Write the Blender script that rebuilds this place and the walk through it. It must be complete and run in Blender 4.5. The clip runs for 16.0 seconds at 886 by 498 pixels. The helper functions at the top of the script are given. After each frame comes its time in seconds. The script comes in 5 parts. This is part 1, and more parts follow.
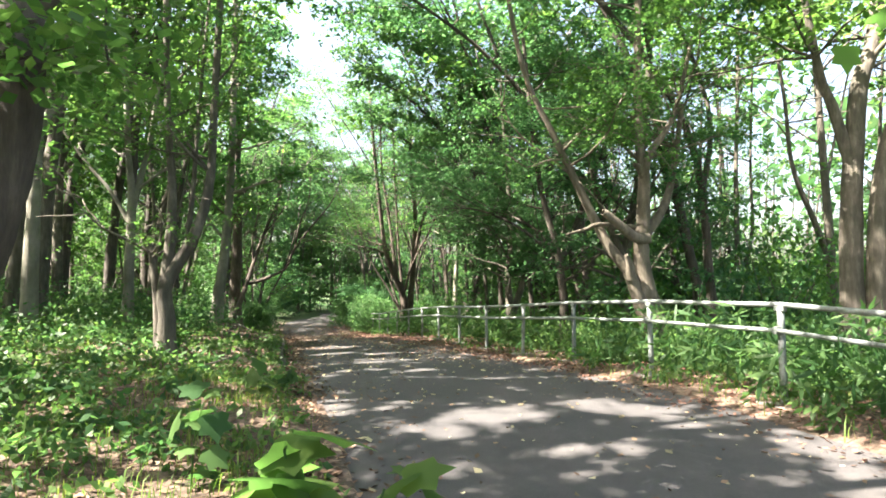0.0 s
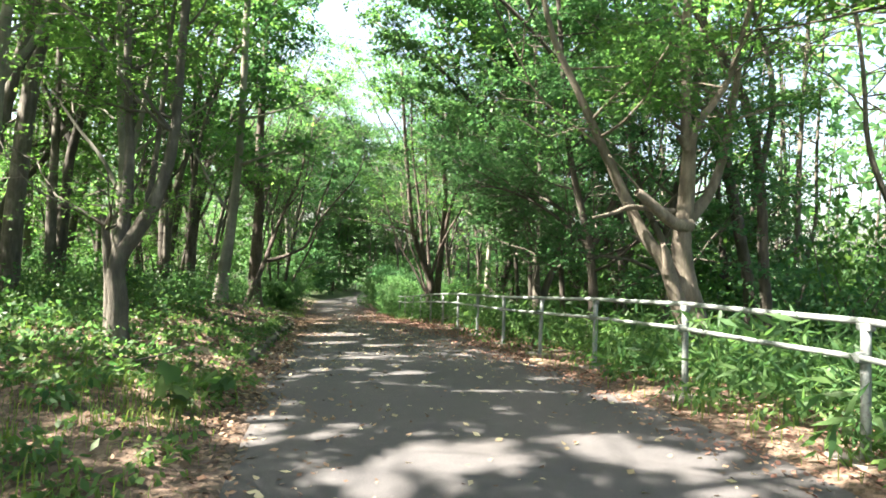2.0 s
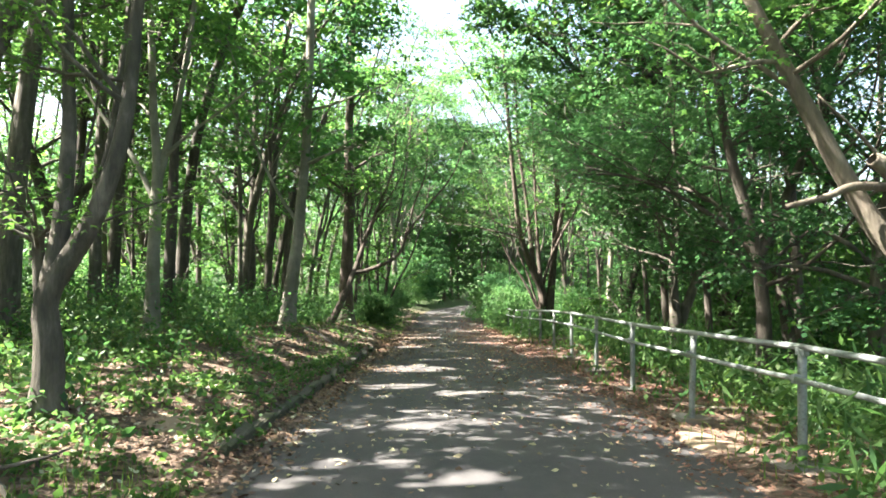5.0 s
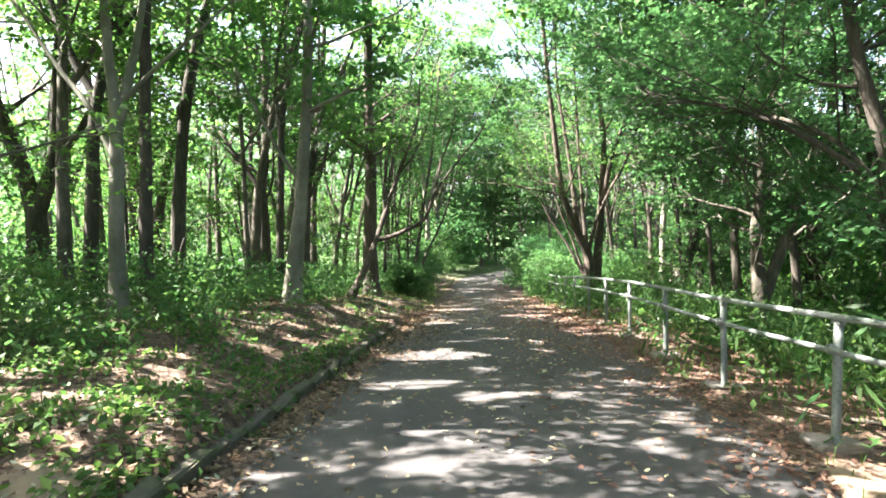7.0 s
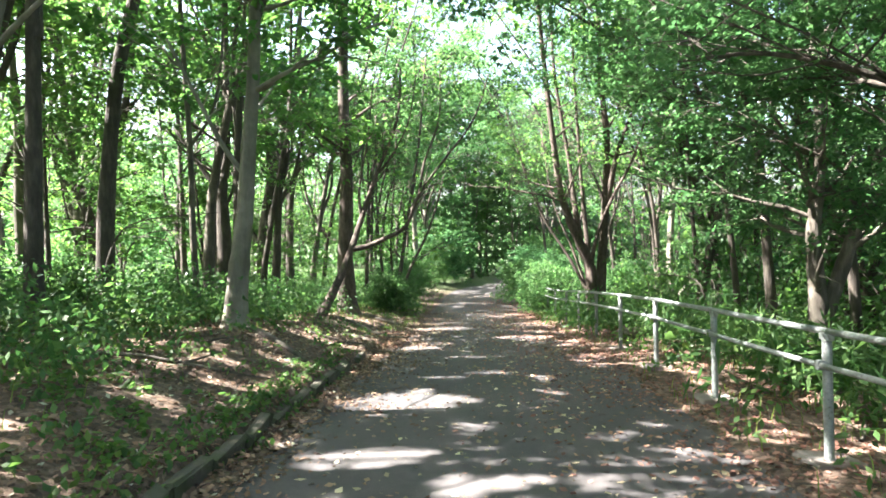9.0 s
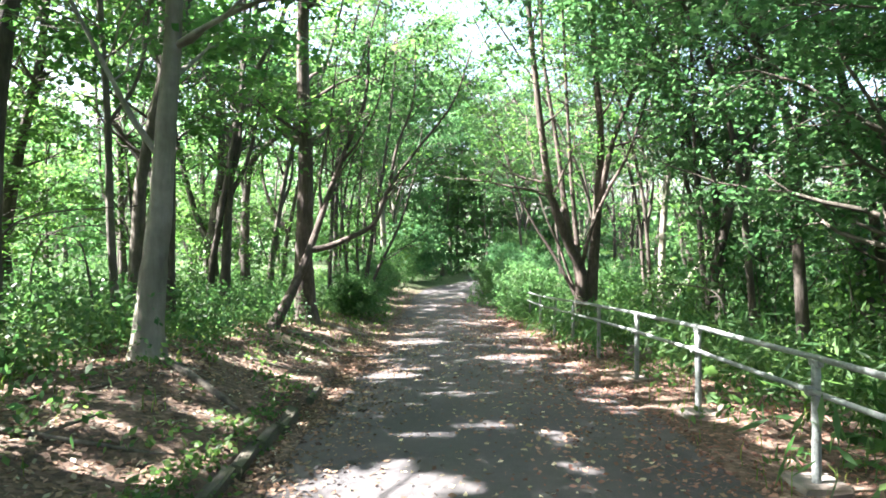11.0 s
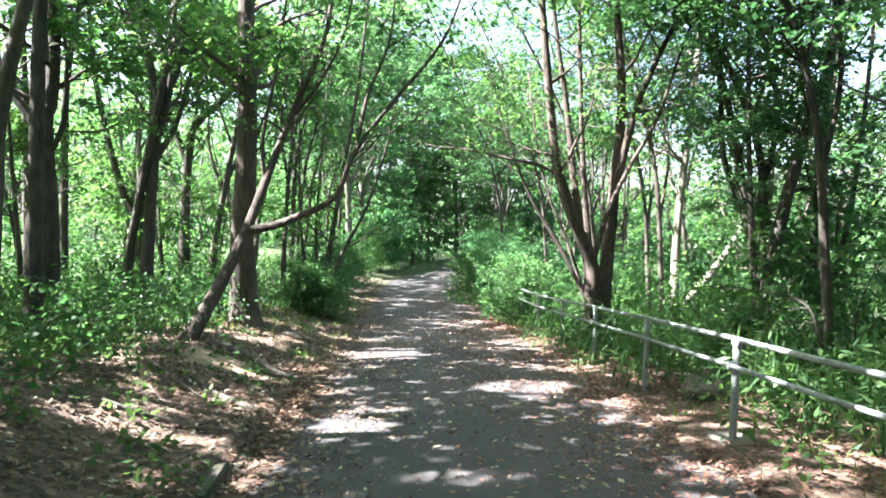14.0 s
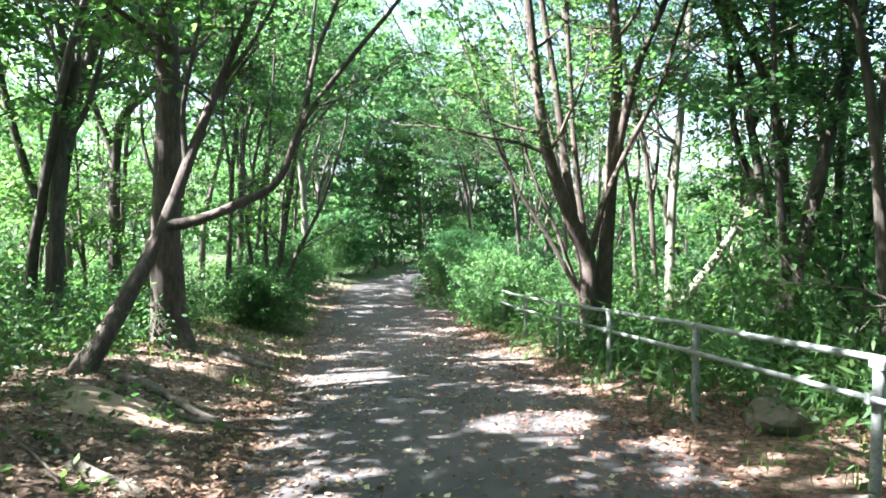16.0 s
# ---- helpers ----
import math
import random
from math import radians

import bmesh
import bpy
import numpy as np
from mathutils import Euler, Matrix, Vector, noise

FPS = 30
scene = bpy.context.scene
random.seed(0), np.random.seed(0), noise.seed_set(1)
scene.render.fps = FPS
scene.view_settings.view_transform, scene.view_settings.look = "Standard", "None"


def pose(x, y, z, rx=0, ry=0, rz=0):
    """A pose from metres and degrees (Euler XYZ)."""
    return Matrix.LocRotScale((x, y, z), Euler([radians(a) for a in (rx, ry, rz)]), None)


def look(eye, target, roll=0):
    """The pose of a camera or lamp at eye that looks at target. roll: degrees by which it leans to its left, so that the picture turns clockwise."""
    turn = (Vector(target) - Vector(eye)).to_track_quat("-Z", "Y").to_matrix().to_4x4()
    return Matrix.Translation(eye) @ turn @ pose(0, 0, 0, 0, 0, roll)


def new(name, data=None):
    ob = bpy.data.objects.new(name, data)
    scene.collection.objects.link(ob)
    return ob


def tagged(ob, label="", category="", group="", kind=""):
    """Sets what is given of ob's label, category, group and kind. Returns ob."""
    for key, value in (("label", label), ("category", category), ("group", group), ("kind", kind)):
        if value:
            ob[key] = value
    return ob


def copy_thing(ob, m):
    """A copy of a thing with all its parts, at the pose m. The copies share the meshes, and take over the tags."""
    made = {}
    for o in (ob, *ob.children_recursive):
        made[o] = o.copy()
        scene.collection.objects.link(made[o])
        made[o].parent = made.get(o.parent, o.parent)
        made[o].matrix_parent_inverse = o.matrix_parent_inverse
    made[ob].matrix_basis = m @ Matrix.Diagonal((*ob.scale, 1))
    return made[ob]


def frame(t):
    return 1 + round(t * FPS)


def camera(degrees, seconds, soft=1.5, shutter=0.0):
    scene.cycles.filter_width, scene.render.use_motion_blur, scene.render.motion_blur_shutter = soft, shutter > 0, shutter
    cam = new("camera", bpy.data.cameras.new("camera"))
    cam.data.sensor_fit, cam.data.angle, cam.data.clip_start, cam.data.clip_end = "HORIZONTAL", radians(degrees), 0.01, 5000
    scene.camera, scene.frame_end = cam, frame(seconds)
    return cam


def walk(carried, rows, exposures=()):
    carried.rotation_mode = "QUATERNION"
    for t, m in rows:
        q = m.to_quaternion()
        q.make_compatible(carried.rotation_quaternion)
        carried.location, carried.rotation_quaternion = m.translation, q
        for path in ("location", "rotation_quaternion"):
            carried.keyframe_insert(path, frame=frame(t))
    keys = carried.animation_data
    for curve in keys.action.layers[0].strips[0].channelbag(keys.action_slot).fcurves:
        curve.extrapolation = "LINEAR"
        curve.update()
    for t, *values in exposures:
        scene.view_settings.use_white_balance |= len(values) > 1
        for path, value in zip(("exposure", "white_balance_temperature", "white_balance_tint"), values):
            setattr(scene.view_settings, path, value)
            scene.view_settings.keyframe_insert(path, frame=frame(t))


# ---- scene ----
cam = camera(69.9, 16.0, soft=1.7)
ROWS = [
    (0.0, -2.073, -0.687, 1.283, -14.86, 3.33, -0.48),
    (0.5, -1.869, -0.479, 1.305, -21.46, 2.41, 0.59),
    (1.0, -1.664, -0.212, 1.308, -21.55, 1.6, -1.03),
    (1.5, -1.372, 0.131, 1.358, -14.37, 1.56, -0.09),
    (2.0, -1.17, 0.516, 1.367, -10.82, 1.64, 1.51),
    (2.5, -0.987, 1.038, 1.453, -8.42, 3.01, -0.35),
    (3.0, -0.778, 1.536, 1.495, -3.33, 1.1, 1.53),
    (3.5, -0.677, 2.007, 1.501, -3.46, 0.84, 1.87),
    (4.0, -0.555, 2.46, 1.54, -1.65, 2.67, 1.19),
    (6.5, -0.246, 4.904, 1.555, 1.53, -0.5, -0.24),
    (7.0, -0.222, 5.448, 1.533, 3.39, -1.29, -0.9),
    (7.5, -0.235, 5.961, 1.52, 1.12, -2.32, -1.6),
    (8.0, -0.196, 6.479, 1.504, 3.09, -2.05, -1.03),
    (8.5, -0.193, 7.066, 1.463, 3.01, -0.44, -2.18),
    (9.0, -0.175, 7.562, 1.465, 2.61, -0.25, -1.12),
    (11.5, -0.467, 10.095, 1.64, -0.56, -0.99, -0.67),
    (12.0, -0.521, 10.592, 1.639, -0.98, -1.38, -0.59),
    (12.5, -0.584, 11.054, 1.635, -3.17, -2.49, -0.19),
    (13.0, -0.601, 11.607, 1.605, -1.66, -2.48, 0.69),
    (13.5, -0.602, 12.172, 1.55, -2.79, -0.88, 0.69),
    (14.0, -0.623, 12.709, 1.528, -3.37, -1.95, 1.02),
    (14.5, -0.645, 13.272, 1.479, -4.0, -2.7, 0.73),
    (15.0, -0.678, 13.816, 1.457, -6.65, -4.21, -0.05),
    (15.5, -0.64, 14.302, 1.431, -5.15, -3.83, 0.18),
    (16.0, -0.668, 14.671, 1.367, -6.87, -1.71, -0.38),
]
walk(cam, [(t, pose(x, y, z, 90 + pitch, 0, yaw) @ pose(0, 0, 0, 0, 0, roll)) for t, x, y, z, yaw, pitch, roll in ROWS], [(0.0, 3.5, 7100, 12), (2.0, 3.5, 7050, 10), (4.0, 3.55, 6900, 10), (7.0, 3.85, 6750, 12), (12.0, 3.95, 6250, 16), (16.0, 3.85, 6050, 13)])

# ---- world, sun ----
SUN_EL, SUN_AZ = radians(52), radians(-90)      # azimuth from +Y towards +X
world = bpy.data.worlds.new("sky_world")
scene.world = world
world.use_nodes = True
sky = world.node_tree.nodes.new("ShaderNodeTexSky")
sky.sky_type = 'NISHITA'
sky.sun_disc = False
sky.sun_elevation, sky.sun_rotation = SUN_EL, SUN_AZ
sky.air_density, sky.dust_density = 1.0, 5.0
bg = world.node_tree.nodes["Background"]
world.node_tree.links.new(sky.outputs[0], bg.inputs[0])
bg.inputs[1].default_value = 0.07
sun = new("sun", bpy.data.lights.new("sun", 'SUN'))
sun.data.energy, sun.data.angle, sun.data.color = 5.0, radians(0.53), (1.0, 0.965, 0.91)
to_sun = Vector((math.sin(SUN_AZ) * math.cos(SUN_EL), math.cos(SUN_AZ) * math.cos(SUN_EL), math.sin(SUN_EL)))
sun.matrix_world = look(to_sun * 60, (0, 0, 0))


# ---- materials ----
def material(name, rough=0.9):
    m = bpy.data.materials.new(name)
    m.use_nodes = True
    nt = m.node_tree
    b = nt.nodes["Principled BSDF"]
    b.inputs["Roughness"].default_value = rough
    return m, nt, b


def noise_tex(nt, scale, detail=6.0, rough=0.6, vec=None):
    n = nt.nodes.new("ShaderNodeTexNoise")
    n.inputs["Scale"].default_value, n.inputs["Detail"].default_value, n.inputs["Roughness"].default_value = scale, detail, rough
    if vec is None:
        c = nt.nodes.new("ShaderNodeTexCoord")
        vec = c.outputs["Object"]
    nt.links.new(vec, n.inputs["Vector"])
    return n


def ramp(nt, fac, stops):
    r = nt.nodes.new("ShaderNodeValToRGB")
    while len(r.color_ramp.elements) < len(stops):
        r.color_ramp.elements.new(0.5)
    for e, (p, c) in zip(r.color_ramp.elements, stops):
        e.position, e.color = p, (*c, 1)
    nt.links.new(fac, r.inputs[0])
    return r


def mix(nt, fac, a, b, mode='MIX'):
    n = nt.nodes.new("ShaderNodeMix")
    n.data_type, n.blend_type = 'RGBA', mode
    for sock, v in ((n.inputs[0], fac), (n.inputs[6], a), (n.inputs[7], b)):
        if isinstance(v, (int, float)):
            sock.default_value = v
        elif isinstance(v, tuple):
            sock.default_value = (*v, 1)
        else:
            nt.links.new(v, sock)
    return n.outputs[2]


def bump(nt, b, height, strength, dist):
    n = nt.nodes.new("ShaderNodeBump")
    n.inputs["Strength"].default_value, n.inputs["Distance"].default_value = strength, dist
    nt.links.new(height, n.inputs["Height"])
    nt.links.new(n.outputs[0], b.inputs["Normal"])


def leaf_material(name, dark, mid, light, through_col, rough=0.45, trans=0.5):
    m, nt, b = material(name, rough)
    g = nt.nodes.new("ShaderNodeNewGeometry")
    r = ramp(nt, g.outputs["Random Per Island"], [(0.0, dark), (0.5, mid), (1.0, light)])
    oi = nt.nodes.new("ShaderNodeObjectInfo")
    patch = noise_tex(nt, 0.7, 3)
    tone = ramp(nt, patch.outputs[0], [(0.3, (0.75, 0.85, 0.7)), (0.7, (1.15, 1.1, 1.0))])
    col = mix(nt, 1.0, r.outputs[0], tone.outputs[0], 'MULTIPLY')
    tone2 = ramp(nt, oi.outputs["Random"], [(0.0, (0.85, 0.95, 0.95)), (1.0, (1.12, 1.05, 0.85))])
    col = mix(nt, 1.0, col, tone2.outputs[0], 'MULTIPLY')
    nt.links.new(col, b.inputs["Base Color"])
    b.inputs["Specular IOR Level"].default_value = 0.2
    t = nt.nodes.new("ShaderNodeBsdfTranslucent")
    tcol = mix(nt, 1.0, col, through_col, 'MULTIPLY')
    nt.links.new(tcol, t.inputs[0])
    s = nt.nodes.new("ShaderNodeMixShader")
    s.inputs[0].default_value = trans
    nt.links.new(b.outputs[0], s.inputs[1])
    nt.links.new(t.outputs[0], s.inputs[2])
    nt.links.new(s.outputs[0], nt.nodes["Material Output"].inputs[0])
    return m


LEAF = leaf_material("maple_leaf", (0.036, 0.078, 0.032), (0.057, 0.116, 0.046), (0.092, 0.154, 0.056), (1.75, 1.95, 1.35), trans=0.6)
LEAF_COOL = leaf_material("canopy_leaf", (0.033, 0.078, 0.040), (0.055, 0.116, 0.058), (0.086, 0.152, 0.073), (1.75, 1.95, 1.6), trans=0.56)
HERB = leaf_material("herb_leaf", (0.032, 0.074, 0.032), (0.052, 0.108, 0.046), (0.088, 0.142, 0.058), (1.7, 1.85, 1.3), trans=0.5)
GRASS = leaf_material("grass_blade", (0.05, 0.10, 0.025), (0.08, 0.14, 0.036), (0.14, 0.18, 0.06), (1.5, 1.5, 1.0), 0.6, 0.4)
LITTER = leaf_material("dead_leaf", (0.062, 0.040, 0.036), (0.145, 0.090, 0.078), (0.30, 0.20, 0.175), (1.1, 1.0, 0.9), 0.75, 0.15)

LITTER_PALE = leaf_material("pale_dead_leaf", (0.13, 0.11, 0.095), (0.27, 0.24, 0.21), (0.50, 0.46, 0.41), (1.1, 1.0, 0.9), 0.75, 0.15)

LITTER_RED = leaf_material("red_dead_leaf", (0.085, 0.042, 0.040), (0.19, 0.092, 0.086), (0.34, 0.19, 0.175), (1.1, 1.0, 0.9), 0.75, 0.15)


def bark_material(name, dark, mid, light, scale=14):
    m, nt, b = material(name, 0.92)
    c = nt.nodes.new("ShaderNodeTexCoord")
    mp = nt.nodes.new("ShaderNodeMapping")
    mp.inputs["Scale"].default_value = (1, 1, 0.22)
    nt.links.new(c.outputs["Object"], mp.inputs[0])
    n = noise_tex(nt, scale, 8, 0.7, mp.outputs[0])
    n2 = noise_tex(nt, 1.6, 4)
    r = ramp(nt, n.outputs[0], [(0.28, dark), (0.52, mid), (0.75, light)])
    lichen = ramp(nt, n2.outputs[0], [(0.45, (0.75, 0.78, 0.70)), (0.62, (1.25, 1.25, 1.2))])
    nt.links.new(mix(nt, 1.0, r.outputs[0], lichen.outputs[0], 'MULTIPLY'), b.inputs["Base Color"])
    bump(nt, b, n.outputs[0], 0.9, 0.03)
    return m


BARK = bark_material("grey_brown_bark", (0.036, 0.03, 0.025), (0.086, 0.073, 0.061), (0.175, 0.152, 0.13))
BARK_PALE = bark_material("pale_smooth_bark", (0.06, 0.048, 0.04), (0.13, 0.105, 0.086), (0.24, 0.20, 0.168), 11)
BARK_RED = bark_material("red_brown_bark", (0.03, 0.022, 0.019), (0.07, 0.052, 0.044), (0.15, 0.115, 0.10), 22)
BARK_GREY = bark_material("smooth_grey_bark", (0.10, 0.092, 0.076), (0.165, 0.152, 0.13), (0.25, 0.235, 0.205), 6)
BARK_DARK = bark_material("dark_brown_bark", (0.023, 0.019, 0.016), (0.057, 0.046, 0.039), (0.115, 0.098, 0.083))


def asphalt_material():
    m, nt, b = material("worn_asphalt", 0.85)
    fine = noise_tex(nt, 160, 3, 0.7)
    mid = noise_tex(nt, 9, 6, 0.65)
    big = noise_tex(nt, 0.55, 4)
    r = ramp(nt, fine.outputs[0], [(0.3, (0.028, 0.027, 0.028)), (0.55, (0.052, 0.049, 0.050)), (0.78, (0.115, 0.108, 0.106))])
    r2 = ramp(nt, mid.outputs[0], [(0.3, (0.8, 0.8, 0.8)), (0.7, (1.2, 1.18, 1.15))])
    r3 = ramp(nt, big.outputs[0], [(0.35, (0.85, 0.85, 0.87)), (0.65, (1.15, 1.12, 1.08))])
    col = mix(nt, 1.0, mix(nt, 1.0, r.outputs[0], r2.outputs[0], 'MULTIPLY'), r3.outputs[0], 'MULTIPLY')
    nt.links.new(col, b.inputs["Base Color"])
    bump(nt, b, fine.outputs[0], 0.5, 0.006)
    return m


def soil_material():
    m, nt, b = material("leafy_soil", 0.95)
    v = nt.nodes.new("ShaderNodeTexVoronoi")
    v.inputs["Scale"].default_value = 22
    c = nt.nodes.new("ShaderNodeTexCoord")
    nt.links.new(c.outputs["Object"], v.inputs["Vector"])
    sep = nt.nodes.new("ShaderNodeSeparateColor")
    nt.links.new(v.outputs["Color"], sep.inputs[0])
    bits = ramp(nt, sep.outputs[0], [(0.0, (0.045, 0.032, 0.024)), (0.45, (0.10, 0.070, 0.052)), (0.8, (0.15, 0.103, 0.082)), (1.0, (0.21, 0.152, 0.124))])
    big = noise_tex(nt, 0.9, 6)
    r = ramp(nt, big.outputs[0], [(0.35, (0.55, 0.5, 0.42)), (0.65, (1.1, 1.05, 0.95))])
    brown = mix(nt, 1.0, bits.outputs[0], r.outputs[0], 'MULTIPLY')
    # moss and low green cover away from the path
    xyz = nt.nodes.new("ShaderNodeSeparateXYZ")
    nt.links.new(c.outputs["Object"], xyz.inputs[0])
    away = nt.nodes.new("ShaderNodeMath")
    away.operation = 'ABSOLUTE'
    nt.links.new(xyz.outputs[0], away.inputs[0])
    side = nt.nodes.new("ShaderNodeMapRange")
    side.inputs[1].default_value, side.inputs[2].default_value = 3.8, 6.5
    nt.links.new(away.outputs[0], side.inputs[0])
    end = nt.nodes.new("ShaderNodeMapRange")
    end.inputs[1].default_value, end.inputs[2].default_value = 40, 48
    nt.links.new(xyz.outputs[1], end.inputs[0])
    cover = nt.nodes.new("ShaderNodeMath")
    cover.operation = 'MAXIMUM'
    nt.links.new(side.outputs[0], cover.inputs[0])
    nt.links.new(end.outputs[0], cover.inputs[1])
    green = ramp(nt, big.outputs[0], [(0.35, (0.025, 0.05, 0.015)), (0.65, (0.06, 0.10, 0.03))])
    nt.links.new(mix(nt, cover.outputs[0], brown, green.outputs[0]), b.inputs["Base Color"])
    n = noise_tex(nt, 30, 6)
    bump(nt, b, n.outputs[0], 0.8, 0.04)
    return m


def painted_metal():
    m, nt, b = material("weathered_white_paint", 0.5)
    n = noise_tex(nt, 40, 6)
    n2 = noise_tex(nt, 4, 4)
    r = ramp(nt, n.outputs[0], [(0.30, (0.08, 0.066, 0.055)), (0.42, (0.14, 0.152, 0.15)), (0.7, (0.205, 0.222, 0.218))])
    r2 = ramp(nt, n2.outputs[0], [(0.35, (0.75, 0.8, 0.74)), (0.65, (1.1, 1.1, 1.1))])
    nt.links.new(mix(nt, 1.0, r.outputs[0], r2.outputs[0], 'MULTIPLY'), b.inputs["Base Color"])
    bump(nt, b, n.outputs[0], 0.3, 0.003)
    return m


def concrete_material(name, dark, light, moss):
    m, nt, b = material(name, 0.95)
    n = noise_tex(nt, 12, 8, 0.7)
    n2 = noise_tex(nt, 2.2, 5)
    r = ramp(nt, n.outputs[0], [(0.3, dark), (0.7, light)])
    r2 = ramp(nt, n2.outputs[0], [(0.42, (0, 0, 0)), (0.6, (1, 1, 1))])
    nt.links.new(mix(nt, r2.outputs[0], r.outputs[0], moss), b.inputs["Base Color"])
    bump(nt, b, n.outputs[0], 0.6, 0.02)
    return m


ASPHALT, SOIL, METAL = asphalt_material(), soil_material(), painted_metal()
KERB = concrete_material("mossy_concrete", (0.048, 0.04, 0.031), (0.105, 0.09, 0.07), (0.045, 0.05, 0.024))
ROCK = concrete_material("brown_rock", (0.05, 0.042, 0.035), (0.13, 0.11, 0.09), (0.05, 0.055, 0.03))
FOOTING = concrete_material("dusty_concrete", (0.11, 0.10, 0.09), (0.21, 0.19, 0.17), (0.13, 0.10, 0.08))

# ---- ground ----
PROFILE = ((-60, -0.5), (-20, -0.3), (-5, -0.12), (0, 0.04), (2, 0.15), (4, 0.24), (6, 0.21), (8, 0.15), (10, 0.05), (12, -0.04),
           (16, -0.15), (20, -0.36), (26, -0.75), (32, -0.95), (46, -1.05), (90, -0.6), (400, 2.0))
_py = np.arange(-60.0, 400.0, 0.5)
_pz = np.interp(_py, [p[0] for p in PROFILE], [p[1] for p in PROFILE])
_k = np.hanning(9) / np.hanning(9).sum()
_pz = np.convolve(np.pad(_pz, 4, mode="edge"), _k, mode="valid")
LEFT, RIGHT = -1.72, 1.75


def edge_left(y):
    return LEFT + 0.12 * np.sin(np.asarray(y) * 0.37 + 1.0) * 0.6 - 0.25 * np.clip((4 - np.asarray(y)) / 6, 0, 1)


def edge_right(y):
    return RIGHT + 0.05 * np.sin(np.asarray(y) * 0.61)


def smooth(a):
    a = np.clip(a, 0, 1)
    return a * a * (3 - 2 * a)


def ground_z(x, y):
    x, y = np.asarray(x, float), np.asarray(y, float)
    z = np.interp(y, _py, _pz)
    bank = np.interp(y, (-5, 4, 9, 16, 24, 34), (0.08, 0.12, 0.22, 0.42, 0.42, 0.15))
    d = edge_left(y) - x
    z = z + bank * smooth(d / 1.9) + 0.45 * smooth((d - 1.5) / 7) + 0.05 * np.clip(d - 6, 0, 40)
    z = z + np.interp(y, (7.6, 9.2, 18, 21), (0.0, 0.13, 0.13, 0.0)) * smooth((d - 0.17) / 0.1)
    r = x - 2.7
    z = z - 0.9 * smooth(r / 5) - 0.02 * np.clip(r - 5, 0, 30)
    off = np.clip(np.maximum(d, x - edge_right(y)) / 0.6, 0, 1)
    z = z + off * (0.03 * np.sin(2.1 * x + 1.3 * y) + 0.025 * np.sin(3.7 * y - 1.9 * x) + 0.05 * np.sin(0.43 * x + 0.31 * y))
    return z


def gz(x, y):
    return float(ground_z(x, y))


def mesh_np(name, verts, faces, mat, smooth_shade=False):
    """A mesh from arrays: faces all of one size."""
    me = bpy.data.meshes.new(name)
    verts, faces = np.asarray(verts, np.float32), np.asarray(faces, np.int32)
    k = faces.shape[1]
    me.vertices.add(len(verts))
    me.vertices.foreach_set("co", verts.ravel())
    me.loops.add(faces.size)
    me.loops.foreach_set("vertex_index", faces.ravel())
    me.polygons.add(len(faces))
    me.polygons.foreach_set("loop_start", np.arange(0, faces.size, k, dtype=np.int32))
    me.polygons.foreach_set("loop_total", np.full(len(faces), k, np.int32))
    if smooth_shade:
        me.polygons.foreach_set("use_smooth", np.ones(len(faces), bool))
    me.update(calc_edges=True)
    me.materials.append(mat)
    return me


def grid_mesh(name, xs, ys, zf, mat):
    gx, gy = np.meshgrid(xs, ys)
    v = np.stack([gx, gy, zf(gx, gy)], -1).reshape(-1, 3)
    w = len(xs)
    i = (np.arange(len(ys) - 1)[:, None] * w + np.arange(w - 1)[None]).ravel()
    return mesh_np(name, v, np.stack([i, i + 1, i + 1 + w, i + w], -1), mat, True)


xs = np.unique(np.concatenate([np.linspace(-300, -20, 30), np.arange(-20, -5, 0.5), np.arange(-5, -2.4, 0.2), np.arange(-2.4, -1.2, 0.05), np.arange(-1.2, 6, 0.2), np.arange(6, 20, 0.5), np.linspace(20, 300, 30)]))
ys = np.unique(np.concatenate([np.linspace(-200, -12, 20), np.arange(-12, 34, 0.25), np.arange(34, 60, 1.0), np.linspace(60, 380, 30)]))


def ground_sheet(x, y):
    z = ground_z(x, y)
    under = (x > edge_left(y) + 0.06) & (x < edge_right(y) - 0.06) & (y < 47)
    return z - 0.06 * under


ground = tagged(new("ground", grid_mesh("ground", xs, ys, ground_sheet, SOIL)), "brown forest soil strewn with leaf litter", "ground", kind="structure")


def path_mesh():
    ys = np.arange(-14, 55.01, 0.2)
    rng = np.random.default_rng(3)
    cols = np.linspace(0, 1, 15)
    jl, jr = rng.normal(0, 0.025, len(ys)), rng.normal(0, 0.03, len(ys))
    v = []
    for n, y in enumerate(ys):
        a, b = edge_left(y) + jl[n], edge_right(y) + jr[n]
        shift = 0.012 * min(max(0, y - 36), 14) ** 2
        for c in cols:
            x = a + (b - a) * c
            camber = 0.03 * (1 - (2 * c - 1) ** 2)
            v.append((x + shift, y, float(np.interp(y, _py, _pz)) + camber - 0.02 + 0.004 * math.sin(1.7 * x + 2.3 * y)))
    w = len(cols)
    i = (np.arange(len(ys) - 1)[:, None] * w + np.arange(w - 1)[None]).ravel()
    return mesh_np("footpath", v, np.stack([i, i + 1, i + 1 + w, i + w], -1), ASPHALT, True)


tagged(new("footpath", path_mesh()), "worn dark grey asphalt footpath with dappled sun", "path", kind="structure")


# ---- builders ----
def part(name, me, parent, label=""):
    ob = new(name, me)
    ob.parent = parent
    return tagged(ob, label)


